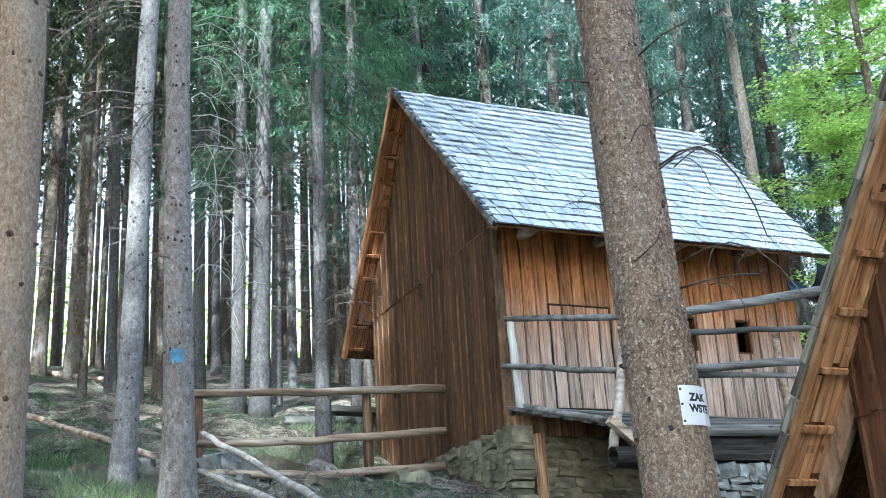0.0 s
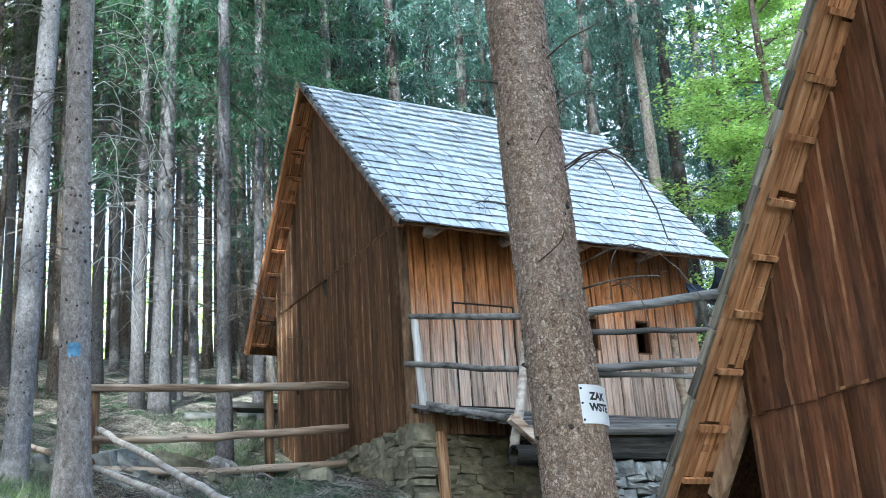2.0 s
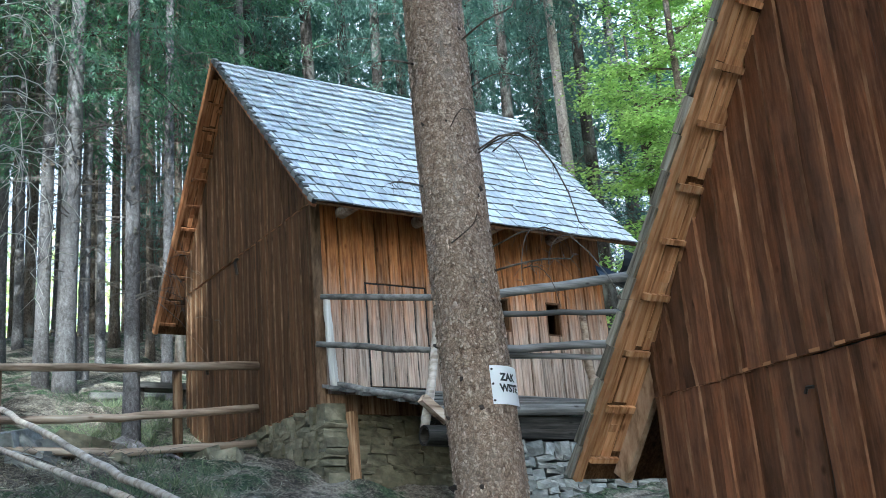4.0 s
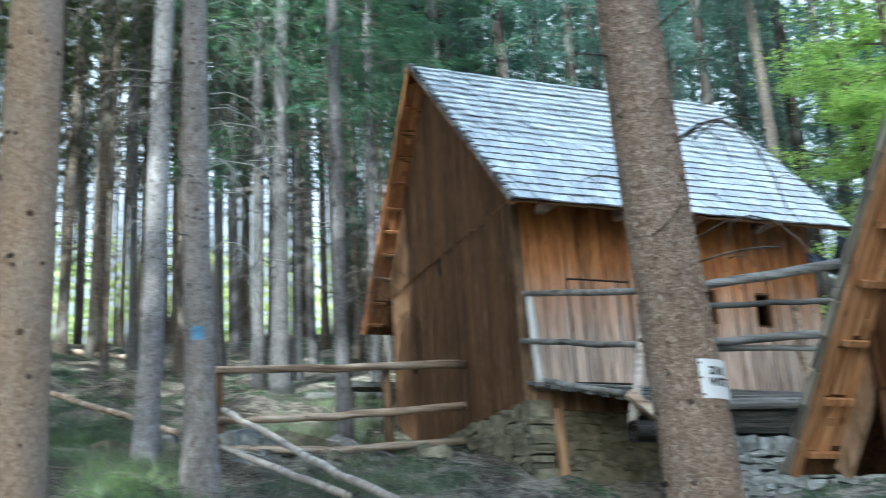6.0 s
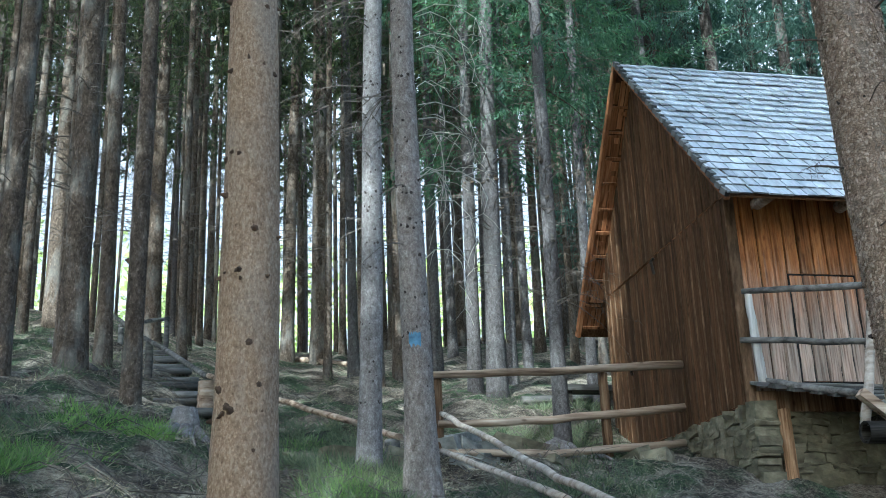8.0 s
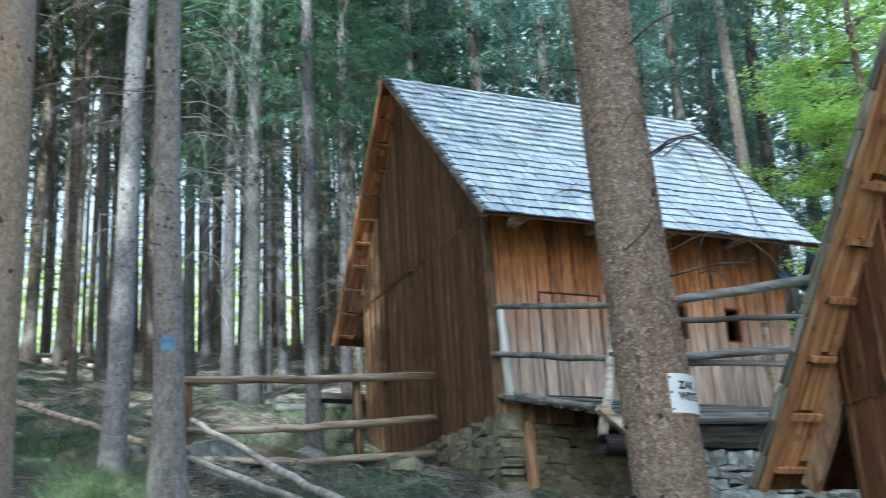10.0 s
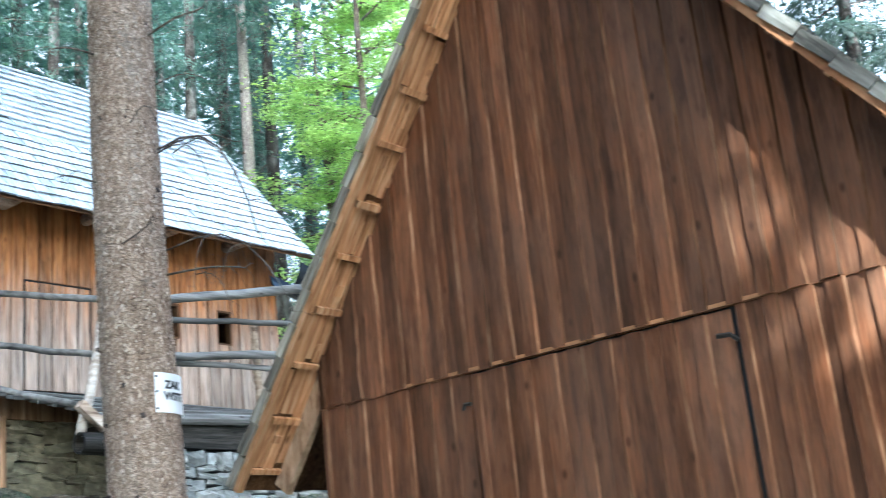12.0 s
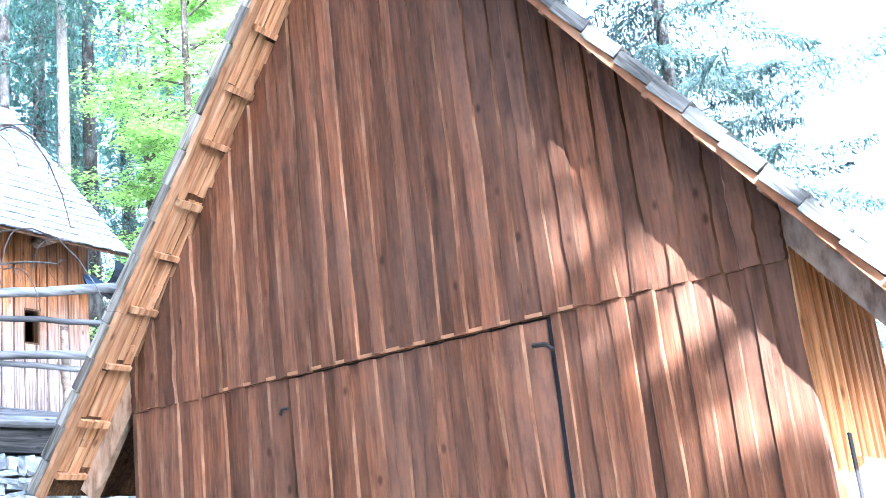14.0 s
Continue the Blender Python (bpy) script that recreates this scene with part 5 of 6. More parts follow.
# unseen trees added behind the walker and to the west to cut sky light
for az, d, tall, wide in [(-36, 15, 0.9, 1.1), (-44, 11, 0.9, 1.2), (-52, 16, 1.0, 1.2), (-58, 9.5, 0.9, 1.2), (-67, 13, 1.0, 1.2), (-78, 9, 0.9, 1.3), (-88, 14, 1.0, 1.3), (-97, 10, 0.85, 1.3), (-108, 14, 0.8, 1.3), (-120, 18, 0.55, 1.4), (-133, 20, 0.5, 1.5), (-146, 19, 0.5, 1.5), (-158, 20, 0.5, 1.5), (-170, 16, 0.6, 1.5), (176, 13, 0.6, 1.4), (164, 15, 0.6, 1.4), (-40, 22, 1.1, 1.3), (-62, 20, 1.1, 1.4), (-82, 20, 1.1, 1.4)]:
    stand(K_DARK, az, d, 47 * az, wide, tall)
for az, d, tall in [(-64, 13.5, 0.45), (-83, 12.5, 0.42), (-104, 13, 0.4), (-60, 17, 0.5), (-78, 17, 0.5), (-98, 18, 0.5)]:
    stand(K_BACK, az, d, 29 * az, 0.95, tall)
# unseen broad spruce added to keep the sun off most of the barn's gable
stand(dense_shade_tree, math.degrees(math.atan2(-2.748, -5.688)), math.hypot(2.748, 5.688), 326.8, 0.991, 0.3963)
# unseen low crowns added to close the wood beside the walker
for x, y, w in [(-8.5, 1.0, 1.1), (-11, 4.0, 1.2), (-13, -1.0, 1.2), (-15, 3.5, 1.2)]:
    stand(K_MID, math.degrees(math.atan2(x, y)), math.hypot(x, y), 33 * x, w * 0.85, 0.9)
# unseen tree added to shade the thick tan trunk
stand(K_MID, math.degrees(math.atan2(-7.4, -3.0)), math.hypot(7.4, 3.0), 33, 1.0, 0.66)


# ---- the near trunks, each of its own shape ----
def near_trunk(az, d, r_low, r_high, z_high, mat, label, seed, stubs, reach_dead, dead, lean_x=0.0, lean_y=0.0, height=19.0, h0=11.0, stub_size=0.03, flare=0.3, knot=None):
    """A large trunk: r_low at the ground, r_high at z_high above it."""
    x, y = polar(az, d)
    root = thing("spruce_tree", (0, 0, 0), label, "tree", "forest spruces")
    rng = np.random.default_rng(seed)
    rr = random.Random(seed)
    pts, rad = [], []
    n = 90
    for i in range(n + 1):
        z = -0.4 + (height + 0.4) * (i / n) ** 1.4
        u = z / z_high
        r = r_low + (r_high - r_low) * u if z < z_high * 1.6 else max(0.03, (r_low + (r_high - r_low) * 1.6) * (1 - (z - z_high * 1.6) / (height - z_high * 1.6)))
        rad.append(r * (1 + flare * math.exp(-max(0, z) * 2.6)) * (1 + 0.012 * math.sin(z * 4 + seed) + 0.008 * rr.uniform(-1, 1)))
        pts.append((lean_x * z + 0.015 * math.sin(z * 0.9 + seed), lean_y * z + 0.015 * math.cos(z * 1.1 + seed), z))
    g = Geo().tube(pts, rad, 40, 0.012, True, seed)
    trunk = part("trunk", g, mat, root, "", True)

    def radius(z):
        return max(0.04, r_low + (r_high - r_low) * z / z_high)
    k = knots(min(9, height * 0.6), radius, stubs, seed, stub_size)
    k.v = [(px + lean_x * pz + 0.015 * math.sin(pz * 0.9 + seed), py + lean_y * pz + 0.015 * math.cos(pz * 1.1 + seed), pz) for px, py, pz in k.v]
    tagged(part("stub_growth", k, knot or M_KNOT, root, "dark stubs of broken branches"), kind="stuff")
    if dead:
        db = dead_branches(2.2, 9.5, dead, reach_dead, r_low * 0.8, rng, 0.010, 0.9)
        db.v = [(px + lean_x * pz, py + lean_y * pz, pz) for px, py, pz in db.v]
        tagged(part("dead_twigwork", db, M_TWIG, root, "thin dead grey twigs"), kind="stuff")
    cr, lines = spruce_crown(h0, height + 0.5, 1.9, 0.5, rng, 0.2)
    piece("crown", quads("crown", cr, M_NEEDLE), Matrix.Identity(4), root, "dark green needle crown")
    m = Matrix.Translation((x, y, ground_z(x, y) - 0.03))
    root.matrix_basis = m
    PLACE[root] = PLACE[trunk] = m
    return root, trunk


near_trunk(1.65, 7.0, 0.215, 0.155, 4.2, M_BARK_A, "thick tan-barked spruce trunk with small dark knots", 301, 190, 0.8, 0, flare=0.15, stub_size=0.024, knot=M_SCAR)
near_trunk(7.75, 12.0, 0.125, 0.104, 5.5, M_BARK, "slender grey spruce trunk beside the fence path", 302, 240, 1.3, 60, 0.026, 0.0, stub_size=0.0135, flare=0.2)
tree_c, trunk_c = near_trunk(10.35, 9.6, 0.132, 0.104, 4.5, M_BARK_C, "spruce trunk with a blue painted trail mark", 303, 240, 1.6, 30, -0.012, 0.0, stub_size=0.0135, flare=0.45)
tree_s = near_trunk(35.09, 6.3, 0.206, 0.178, 4.2, M_BARK_S, "thick scaly-barked spruce trunk carrying a white sign", 304, 26, 0.9, 0, -0.028, 0.010, stub_size=0.022, flare=0.1)[0]
sx, sy = polar(35.09, 6.3)
sz = ground_z(sx, sy) - 0.03


def bark_scales(root, lean, r_low, r_high, z_high, z0, z1, count, size, mat, seed, clear):
    """Curled bark scales that stand off a trunk, each lifted at its lower rim. clear: heights and headings left free for a sheet."""
    rr = random.Random(seed + count)
    g = Geo()
    for i in range(count):
        z, a = rr.uniform(z0, z1), rr.uniform(0, 6.28)
        if clear[0] < z < clear[1] and math.cos(a - clear[2]) > math.cos(clear[3]):
            continue
        r = r_low + (r_high - r_low) * z / z_high
        o = Vector((math.cos(a), math.sin(a), 0))
        t = Vector((-o.y, o.x, 0))
        c = Vector((lean[0] * z + 0.015 * math.sin(z * 0.9 + seed), lean[1] * z + 0.015 * math.cos(z * 1.1 + seed), z)) + o * (r * 1.006)
        w, h, up = size * rr.uniform(0.5, 1.1), size * rr.uniform(0.6, 1.5), size * rr.uniform(0.06, 0.26)
        sk = rr.uniform(-0.3, 0.3) * w
        p = [(-0.7, 1.0, 0.05), (0.7, 1.0, 0.05), (1.0, 0.1, 0.5), (0.45, -0.8, 1.0), (-0.45, -0.85, 1.0), (-1.0, 0.0, 0.5)]
        vs = [c + t * (x * w / 2 + sk * q) + Vector((0, 0, q * h / 2)) + o * (k * up) for x, q, k in p]
        vs += [c + t * (x * w / 2 + sk * q) + Vector((0, 0, q * h / 2)) - o * 0.004 for x, q, k in p]
        g.add(vs, [(0, 5, 4, 3, 2, 1)] + [(j, (j + 1) % 6, (j + 1) % 6 + 6, j + 6) for j in range(1, 6)])
    tagged(piece("bark_scale", g.mesh("bark_scale", mat), PLACE[root], root, "small lifted scales of bark"), kind="stuff")


SIGN_CLEAR = (2.64 - sz, 2.89 - sz, math.atan2(-math.cos(radians(-24.0)), -math.sin(radians(-24.0))), 0.78)
bark_scales(tree_s, (-0.028, 0.010), 0.206, 0.178, 4.2, 0.3, 5.2, 4200, 0.027, M_BARK_S, 304, SIGN_CLEAR)
bark_scales(tree_s, (-0.028, 0.010), 0.207, 0.179, 4.2, 0.3, 5.2, 5200, 0.0155, M_BARK_SCALE, 304, SIGN_CLEAR)


def wrap_on(root_xy, z_root, lean, radius, az_mid, width, z0, z1, thick, n=14, bumpy=0.0, seed=2):
    """A thin sheet bent round a trunk, facing the heading az_mid back towards the walker."""
    rr = random.Random(seed)
    g = Geo()
    face = math.atan2(-math.cos(radians(az_mid)), -math.sin(radians(az_mid)))
    rows = []
    for r in (radius, radius + thick):
        for z in (z0, (z0 + z1) / 2, z1):
            cx, cy = root_xy[0] + lean[0] * (z - z_root), root_xy[1] + lean[1] * (z - z_root)
            rows.append([(cx + r * math.cos(face + (k / n - 0.5) * width / radius), cy + r * math.sin(face + (k / n - 0.5) * width / radius),
                          z + bumpy * rr.uniform(-1, 1)) for k in range(n + 1)])
    m = n + 1
    vs = [p for row in rows for p in row]
    fs = []
    for b, flip in ((0, True), (3, False)):
        for i in range(2):
            for k in range(n):
                q = ((b + i) * m + k, (b + i) * m + k + 1, (b + i + 1) * m + k + 1, (b + i + 1) * m + k)
                fs.append(q[::-1] if flip else q)
    for k in range(n):
        fs.append((k, k + 1, 3 * m + k + 1, 3 * m + k))
        fs.append((2 * m + k + 1, 2 * m + k, 5 * m + k, 5 * m + k + 1))
    for k in (0, n):
        fs += [(k, m + k, 4 * m + k, 3 * m + k), (m + k, 2 * m + k, 5 * m + k, 4 * m + k)]
    return g.add(vs, fs)


# sign: a sheet nailed round the right flank of the trunk
SIGN_AZ, SIGN_R = -24.0, 0.208
sign = thing("no_entry_sign", (sx, sy - 0.2, 2.8), "white sheet with black capitals nailed to a trunk", "sign")
SG0, SG1 = 2.658, 2.870
part("sheet", wrap_on((sx, sy), sz, (-0.028, 0.010), SIGN_R, SIGN_AZ, 0.29, SG0, SG1, 0.003), M_SIGN, sign)


def sign_text(body, z, size, start):
    """Letters of the built-in font bent round the trunk. start: metres from the sheet's left edge."""
    cu = bpy.data.curves.new("letters", "FONT")
    cu.body, cu.size, cu.extrude, cu.offset = body, size, 0.0, 0.003
    ob = bpy.data.objects.new("letters", cu)
    scene.collection.objects.link(ob)
    bpy.context.view_layer.update()
    me = bpy.data.meshes.new_from_object(ob.evaluated_get(bpy.context.evaluated_depsgraph_get()))
    bpy.data.objects.remove(ob)
    face = math.atan2(-math.cos(radians(SIGN_AZ)), -math.sin(radians(SIGN_AZ)))
    r = SIGN_R + 0.0045
    for v in me.vertices:
        a = face + (v.co.x + start - 0.145) / SIGN_R
        zz = z + v.co.y
        v.co = (sx - 0.028 * (zz - sz) + r * math.cos(a), sy + 0.010 * (zz - sz) + r * math.sin(a), zz)
    me.materials.clear()
    me.materials.append(M_INK)
    piece("lettering", me, Matrix.Identity(4), sign, "black printed capitals")


sign_text("ZAK", 2.788, 0.056, 0.058)
sign_text("WSTĘ", 2.728, 0.056, 0.050)
for dz in (0.02, 0.11, 0.19):
    a = math.atan2(-math.cos(radians(SIGN_AZ)), -math.sin(radians(SIGN_AZ))) - 0.135 / SIGN_R
    c = Vector((sx - 0.028 * (SG0 + dz - sz) + SIGN_R * math.cos(a), sy + 0.010 * (SG0 + dz - sz) + SIGN_R * math.sin(a), SG0 + dz))
    o = Vector((math.cos(a), math.sin(a), 0))
    part("nail", Geo().tube([c, c + o * 0.008], [0.007, 0.006], 8), M_IRON, sign)
cx, cy = polar(10.35, 9.6)
cz = ground_z(cx, cy)
mark_h = 4.04 - cz
MARK_R = (0.132 - 0.028 * mark_h / 4.5) * (1 + 0.45 * math.exp(-2.6 * mark_h)) * 1.01 + 0.016
part("paint_mark", wrap_on((cx, cy), cz, (-0.012, 0), MARK_R, 12.0, 0.105, 3.995, 4.095, 0.002, 12, 0.022), M_BLUE, trunk_c, "blue painted trail mark")

# dead boughs of the sign tree: thickness, start to the side and above the eye, run, lift, droop
side = Vector((math.cos(radians(34.45)), -math.sin(radians(34.45)), 0))
ahead = Vector((math.sin(radians(34.45)), math.cos(radians(34.45)), 0))
BOUGHS = [
    (0.013, 0.17, 2.62, 0.50, 0.10, 0.60), (0.010, 0.17, 2.60, 0.37, 0.07, 0.18), (0.008, 0.20, 2.62, 0.22, 0.02, 0.28), (0.008, 0.25, 2.60, 0.35, 0.07, 0.05),
    (0.010, 0.20, 2.02, 0.64, 0.10, 0.45), (0.012, 0.20, 1.88, 0.40, 0.01, 0.06), (0.006, 0.48, 2.10, -0.15, 0.0, 0.38), (0.006, 0.68, 2.04, -0.20, 0.0, 0.24),
    (0.006, 0.36, 1.88, 0.16, 0.0, 0.32), (0.015, 0.12, 3.33, 0.34, 0.06, -0.10), (0.012, -0.15, 3.20, -0.25, 0.0, 0.14), (0.010, -0.16, 2.42, -0.18, 0.0, 0.08),
    (0.007, 0.02, 2.72, 0.16, 0.08, 0.19), (0.009, -0.03, 2.02, 0.15, 0.01, -0.05), (0.007, 0.16, 3.02, 0.28, 0.03, 0.10)]


def bough_curve(u0, h0, run, lift, droop, n=6):
    """Side and height along a bough that rises, levels and hangs at its tip."""
    return [(u0 + run * (1 - (1 - i / n) ** 1.5), h0 + lift * math.sin(math.pi * min(1, 1.3 * i / n)) - droop * (i / n) ** 2.2) for i in range(n + 1)]


for k, (r, *shape) in enumerate(BOUGHS):
    pts = bough_curve(*shape)
    out = 0.14 if k in (12, 13) else 0.0
    r *= 0.55
    line = [Vector((sx, sy, 0)) + side * (u - 0.10) - ahead * (0.10 + out + 0.05 * i) + Vector((0, 0, EYE[2] + h - 0.05)) for i, (u, h) in enumerate(pts)]
    g = Geo().tube(line, [r * (1 - 0.5 * i / (len(pts) - 1)) for i in range(len(pts))], 6, 0.08, True, k)
    rr = random.Random(k)
    for j in range(len(pts) * 2):
        q = line[rr.randrange(1, len(line))]
        e = q + side * rr.uniform(-0.10, 0.12) - ahead * rr.uniform(-0.05, 0.1) + Vector((0, 0, rr.uniform(-0.14, 0.04)))
        g.tube([q, q.lerp(e, 0.5) + Vector((0, 0, 0.012)), e], [r * 0.28, r * 0.2, r * 0.1], 3, 0, False)
    part("dead_bough", g, M_BARK_FAR, tree_s, "curved dead bough" if k < 12 else "", True)

# curled dead boughs between the two slender trunks and the wood behind
side_c = Vector((math.cos(radians(10.25)), -math.sin(radians(10.25)), 0))
ahead_c = Vector((math.sin(radians(10.25)), math.cos(radians(10.25)), 0))
rr = random.Random(88)
for k in range(15):
    z = rr.uniform(4.3, 7.8)
    ln, hook, away = rr.uniform(0.22, 0.72), rr.uniform(0.3, 0.75), rr.uniform(-0.1, 0.5)
    line = []
    for u, h in ((0.0, 0.0), (0.3, 0.16), (0.62, 0.14), (0.9, -0.08), (1.0, -0.42), (0.93, -0.76), (0.66, -0.95)):
        line.append(Vector((cx, cy, z + h * hook)) + side_c * (0.07 + u * ln) + ahead_c * (0.25 + away * u))
    g = Geo().tube(line, [0.006, 0.0055, 0.005, 0.0045, 0.004, 0.003, 0.0015], 4, 0.1, False, k)
    for j in range(7):
        q = line[rr.randrange(1, 7)]
        e = q + side_c * rr.uniform(-0.2, 0.25) + Vector((0, 0, rr.uniform(-0.3, 0.1))) + ahead_c * rr.uniform(-0.1, 0.1)
        g.tube([q, q.lerp(e, 0.5) + Vector((0, 0, 0.03)), e], [0.004, 0.003, 0.0015], 3, 0, False)
    part("dead_bough", g, M_CURL, tree_c, "", True)

# ---- beeches in spring leaf ----
def beech(az, d, height, h0, radius, count, seed):
    """A beech: few rising limbs, side twigs, leaves in flat level plates along them."""
    rng = np.random.default_rng(seed)
    x, y = polar(az, d)
    root = thing("beech_tree", (0, 0, 0), "slender beech in bright yellow-green spring leaf", "tree")
    g = Geo()
    part("trunk", trunk_geo(height, 0.12, 0.02, 10, seed, 0.3, 0.02, 14, 0.15), M_BARK_FAR, root, "", True)
    plates = []
    for i in range(34):
        z = h0 + (height - 0.5 - h0) * (i + rng.random()) / 34
        a = rng.uniform(0, 6.28)
        f = 1 - abs((z - h0) / (height - h0) - 0.35) * 0.9
        ln = radius * max(0.25, f) * rng.uniform(0.6, 1.15)
        o = Vector((math.cos(a), math.sin(a), 0))
        perp = Vector((-o.y, o.x, 0))
        pts = [o * (u * ln) + Vector((0, 0, z + 0.45 * ln * u - 0.22 * ln * u * u)) for u in (0, 0.35, 0.7, 1)]
        g.tube(pts, [0.03, 0.02, 0.012, 0.004], 4, 0, False)
        for k in range(9):
            u = 0.25 + 0.75 * (k + rng.random()) / 9
            q = o * (u * ln) + Vector((0, 0, z + 0.45 * ln * u - 0.22 * ln * u * u))
            e = q + (o * rng.uniform(0.2, 0.6) + perp * rng.choice((-1, 1)) * rng.uniform(0.4, 0.9)) * ln * 0.38 + Vector((0, 0, rng.uniform(-0.12, 0.06)))
            g.tube([q, e], [0.008, 0.003], 3, 0, False)
            plates.append((np.array(q), np.array(e)))
    tagged(part("branchwood", g, M_BARK_FAR, root), kind="stuff")
    out = []
    per = count // len(plates)
    for q, e in plates:
        u = rng.random(per) ** 0.7 * 1.1
        ax = e - q
        size = np.linalg.norm(ax)
        p = q[None] + u[:, None] * ax[None]
        p[:, :2] += rng.normal(size=(per, 2)) * (0.10 + 0.22 * size)
        p[:, 2] += rng.normal(size=per) * 0.03 - 0.05 * u
        d3 = rng.normal(size=(per, 3)) + ax[None] / size * 0.6
        d3[:, 2] = d3[:, 2] * 0.2 - 0.15
        up = rng.normal(size=(per, 3)) * 0.35
        up[:, 2] += 1.0
        ll = rng.uniform(0.06, 0.11, per)
        out.append(leaves(p, d3, ll, ll * 0.66, rng, up))
    piece("crown", quads("crown", np.concatenate(out), M_BEECH), Matrix.Identity(4), root, "bright yellow-green leaves")
    m = Matrix.Translation((x, y, ground_z(x, y) - 0.05))
    root.matrix_basis = m
    return root


beech(47.0, 20.0, 14.0, 2.5, 2.0, 24000, 401)
beech(45.6, 24.0, 11.5, 1.5, 1.9, 14000, 402)
beech(48.8, 23.0, 15.0, 3.0, 2.6, 18000, 403)
beech(44.4, 20.5, 7.5, 0.8, 1.9, 10000, 404)

# ---- bright leaves beyond the wood's edge ----
rng = np.random.default_rng(9)
n = 90000
az = rng.uniform(-34, 26, n)
d = rng.uniform(98, 130, n)
clump = np.sin(az * 1.9) + np.sin(az * 4.3 + 1) + np.sin(d * 0.5 + az)
keep = clump + rng.normal(size=n) * 0.9 > -0.4
az, d = az[keep], d[keep]
n = len(az)
p = np.stack([d * np.sin(np.radians(az)), d * np.cos(np.radians(az)), 12.0 + 26.0 * rng.random(n) ** 1.3], axis=1)
d3 = rng.normal(size=(n, 3))
ll = rng.uniform(0.4, 1.0, n)
far = piece("distant_foliage", quads("distant_foliage", leaves(p, d3, ll, ll * 0.6, rng), M_FARLEAF), Matrix.Identity(4), None, "pale sunlit foliage beyond the spruce trunks")
tagged(far, category="foliage", kind="stuff")

# ---- pole fence by the house ----
fence = thing("pole_fence", (4.2, 13.3, 3.7), "three-rail fence of peeled poles on split posts", "fence")


def split_post(parent, x, y, z1, r, seed, lean=0.0, mat=None, name="post"):
    z0 = ground_z(x, y) - 0.25
    pole(name, parent, [(x, y, z0), (x + lean * 0.5, y, (z0 + z1) / 2), (x + lean, y, z1)], r * 1.1, r, mat or M_POST, "", 8, 0.006, seed)


FY = 13.32
split_post(fence, 2.66, FY, 4.66, 0.058, 31)
split_post(fence, 4.76, FY, 4.70, 0.062, 32)
FRONT = FY - 0.10
pole("rail", fence, [(2.58, FRONT, 4.63), (4.0, FRONT, 4.69), (5.78, FRONT, 4.80)], 0.045, 0.055, M_RAIL, seed=33)
pole("rail", fence, [(2.64, FRONT, 4.04), (4.0, FRONT, 4.10), (5.76, FRONT, 4.26)], 0.048, 0.05, M_RAIL, seed=34)
pole("rail", fence, [(2.70, FRONT, 3.70), (4.0, FRONT, 3.70), (5.72, FRONT, 3.82)], 0.045, 0.05, M_RAIL, seed=35)
pole("slanting_rail", fence, [spot(11.5, 0.1900, 13.3), spot(14.0, 0.164, 11.6), spot(17.1, 0.131, 9.9), spot(20.0, 0.105, 8.6)], 0.033, 0.037, M_PALEPOLE, "smooth pale pole slanting to the ground", seed=36)
pole("slanting_rail", fence, [spot(11.4, 0.158, 13.2), spot(14.3, 0.136, 11.2), spot(17.5, 0.112, 9.6)], 0.033, 0.037, M_PALEPOLE, "smooth pale pole slanting to the ground", seed=37)

kerb = thing("stone_kerb", (4.0, 13.62, 3.5), "low grey stone kerb along the bank behind the fence", "kerb")
rnd = random.Random(19)
kx = 3.05
while kx < 4.9:
    w = rnd.uniform(0.38, 0.62)
    z = 3.57 + 0.045 * (kx - 3.05)
    piece("kerb_stone", PALES[rnd.randrange(6)], Matrix.Translation((kx + w / 2, 13.64 + rnd.uniform(-0.02, 0.02), z - 0.10)) @ Matrix.Diagonal((w * 1.08, 0.3, 0.30, 1)), kerb)
    kx += w

# ---- log steps with handrail ----
steps = thing("log_steps", (-0.8, 18.0, 5.4), "earth steps edged with grey logs on the slope", "steps")
for i in range(9):
    u = i / 8
    az, d = -0.9 - 2.3 * u, 15.2 + 6.2 * u
    x, y = polar(az, d)
    z = ground_z(x, y) + 0.03
    part("step", Geo().tube([(x - 0.45, y, z), (x, y + 0.02, z + 0.01), (x + 0.45, y - 0.02, z)], [0.06, 0.065, 0.06], 8, 0.08, True, i), M_GREYRAIL, steps, "", True)
    part("tread", Geo().box(x - 0.42, x + 0.42, y + 0.06, y + 0.62, z - 0.2, z + 0.02), M_GROUND, steps)
rails = thing("handrail", (0.5, 15.0, 5.0), "long pole handrail down the slope beside the steps", "railing")
H1 = [spot(-5.4, 0.284, 21.0), spot(-3.7, 0.264, 19.0), spot(-0.3, 0.2265, 15.8)]
H2 = [spot(-0.2, 0.2275, 15.7), spot(3.2, 0.2060, 14.2), spot(7.1, 0.185, 13.2), spot(9.4, 0.171, 12.7)]
pole("rail", rails, H1, 0.036, 0.04, M_GREYRAIL, seed=41)
pole("rail", rails, H2, 0.038, 0.038, M_RAIL, seed=42)
pole("rail", rails, [spot(-4.6, 0.270, 22.0), spot(-2.2, 0.278, 22.5)], 0.04, 0.04, M_GREYRAIL, seed=43)
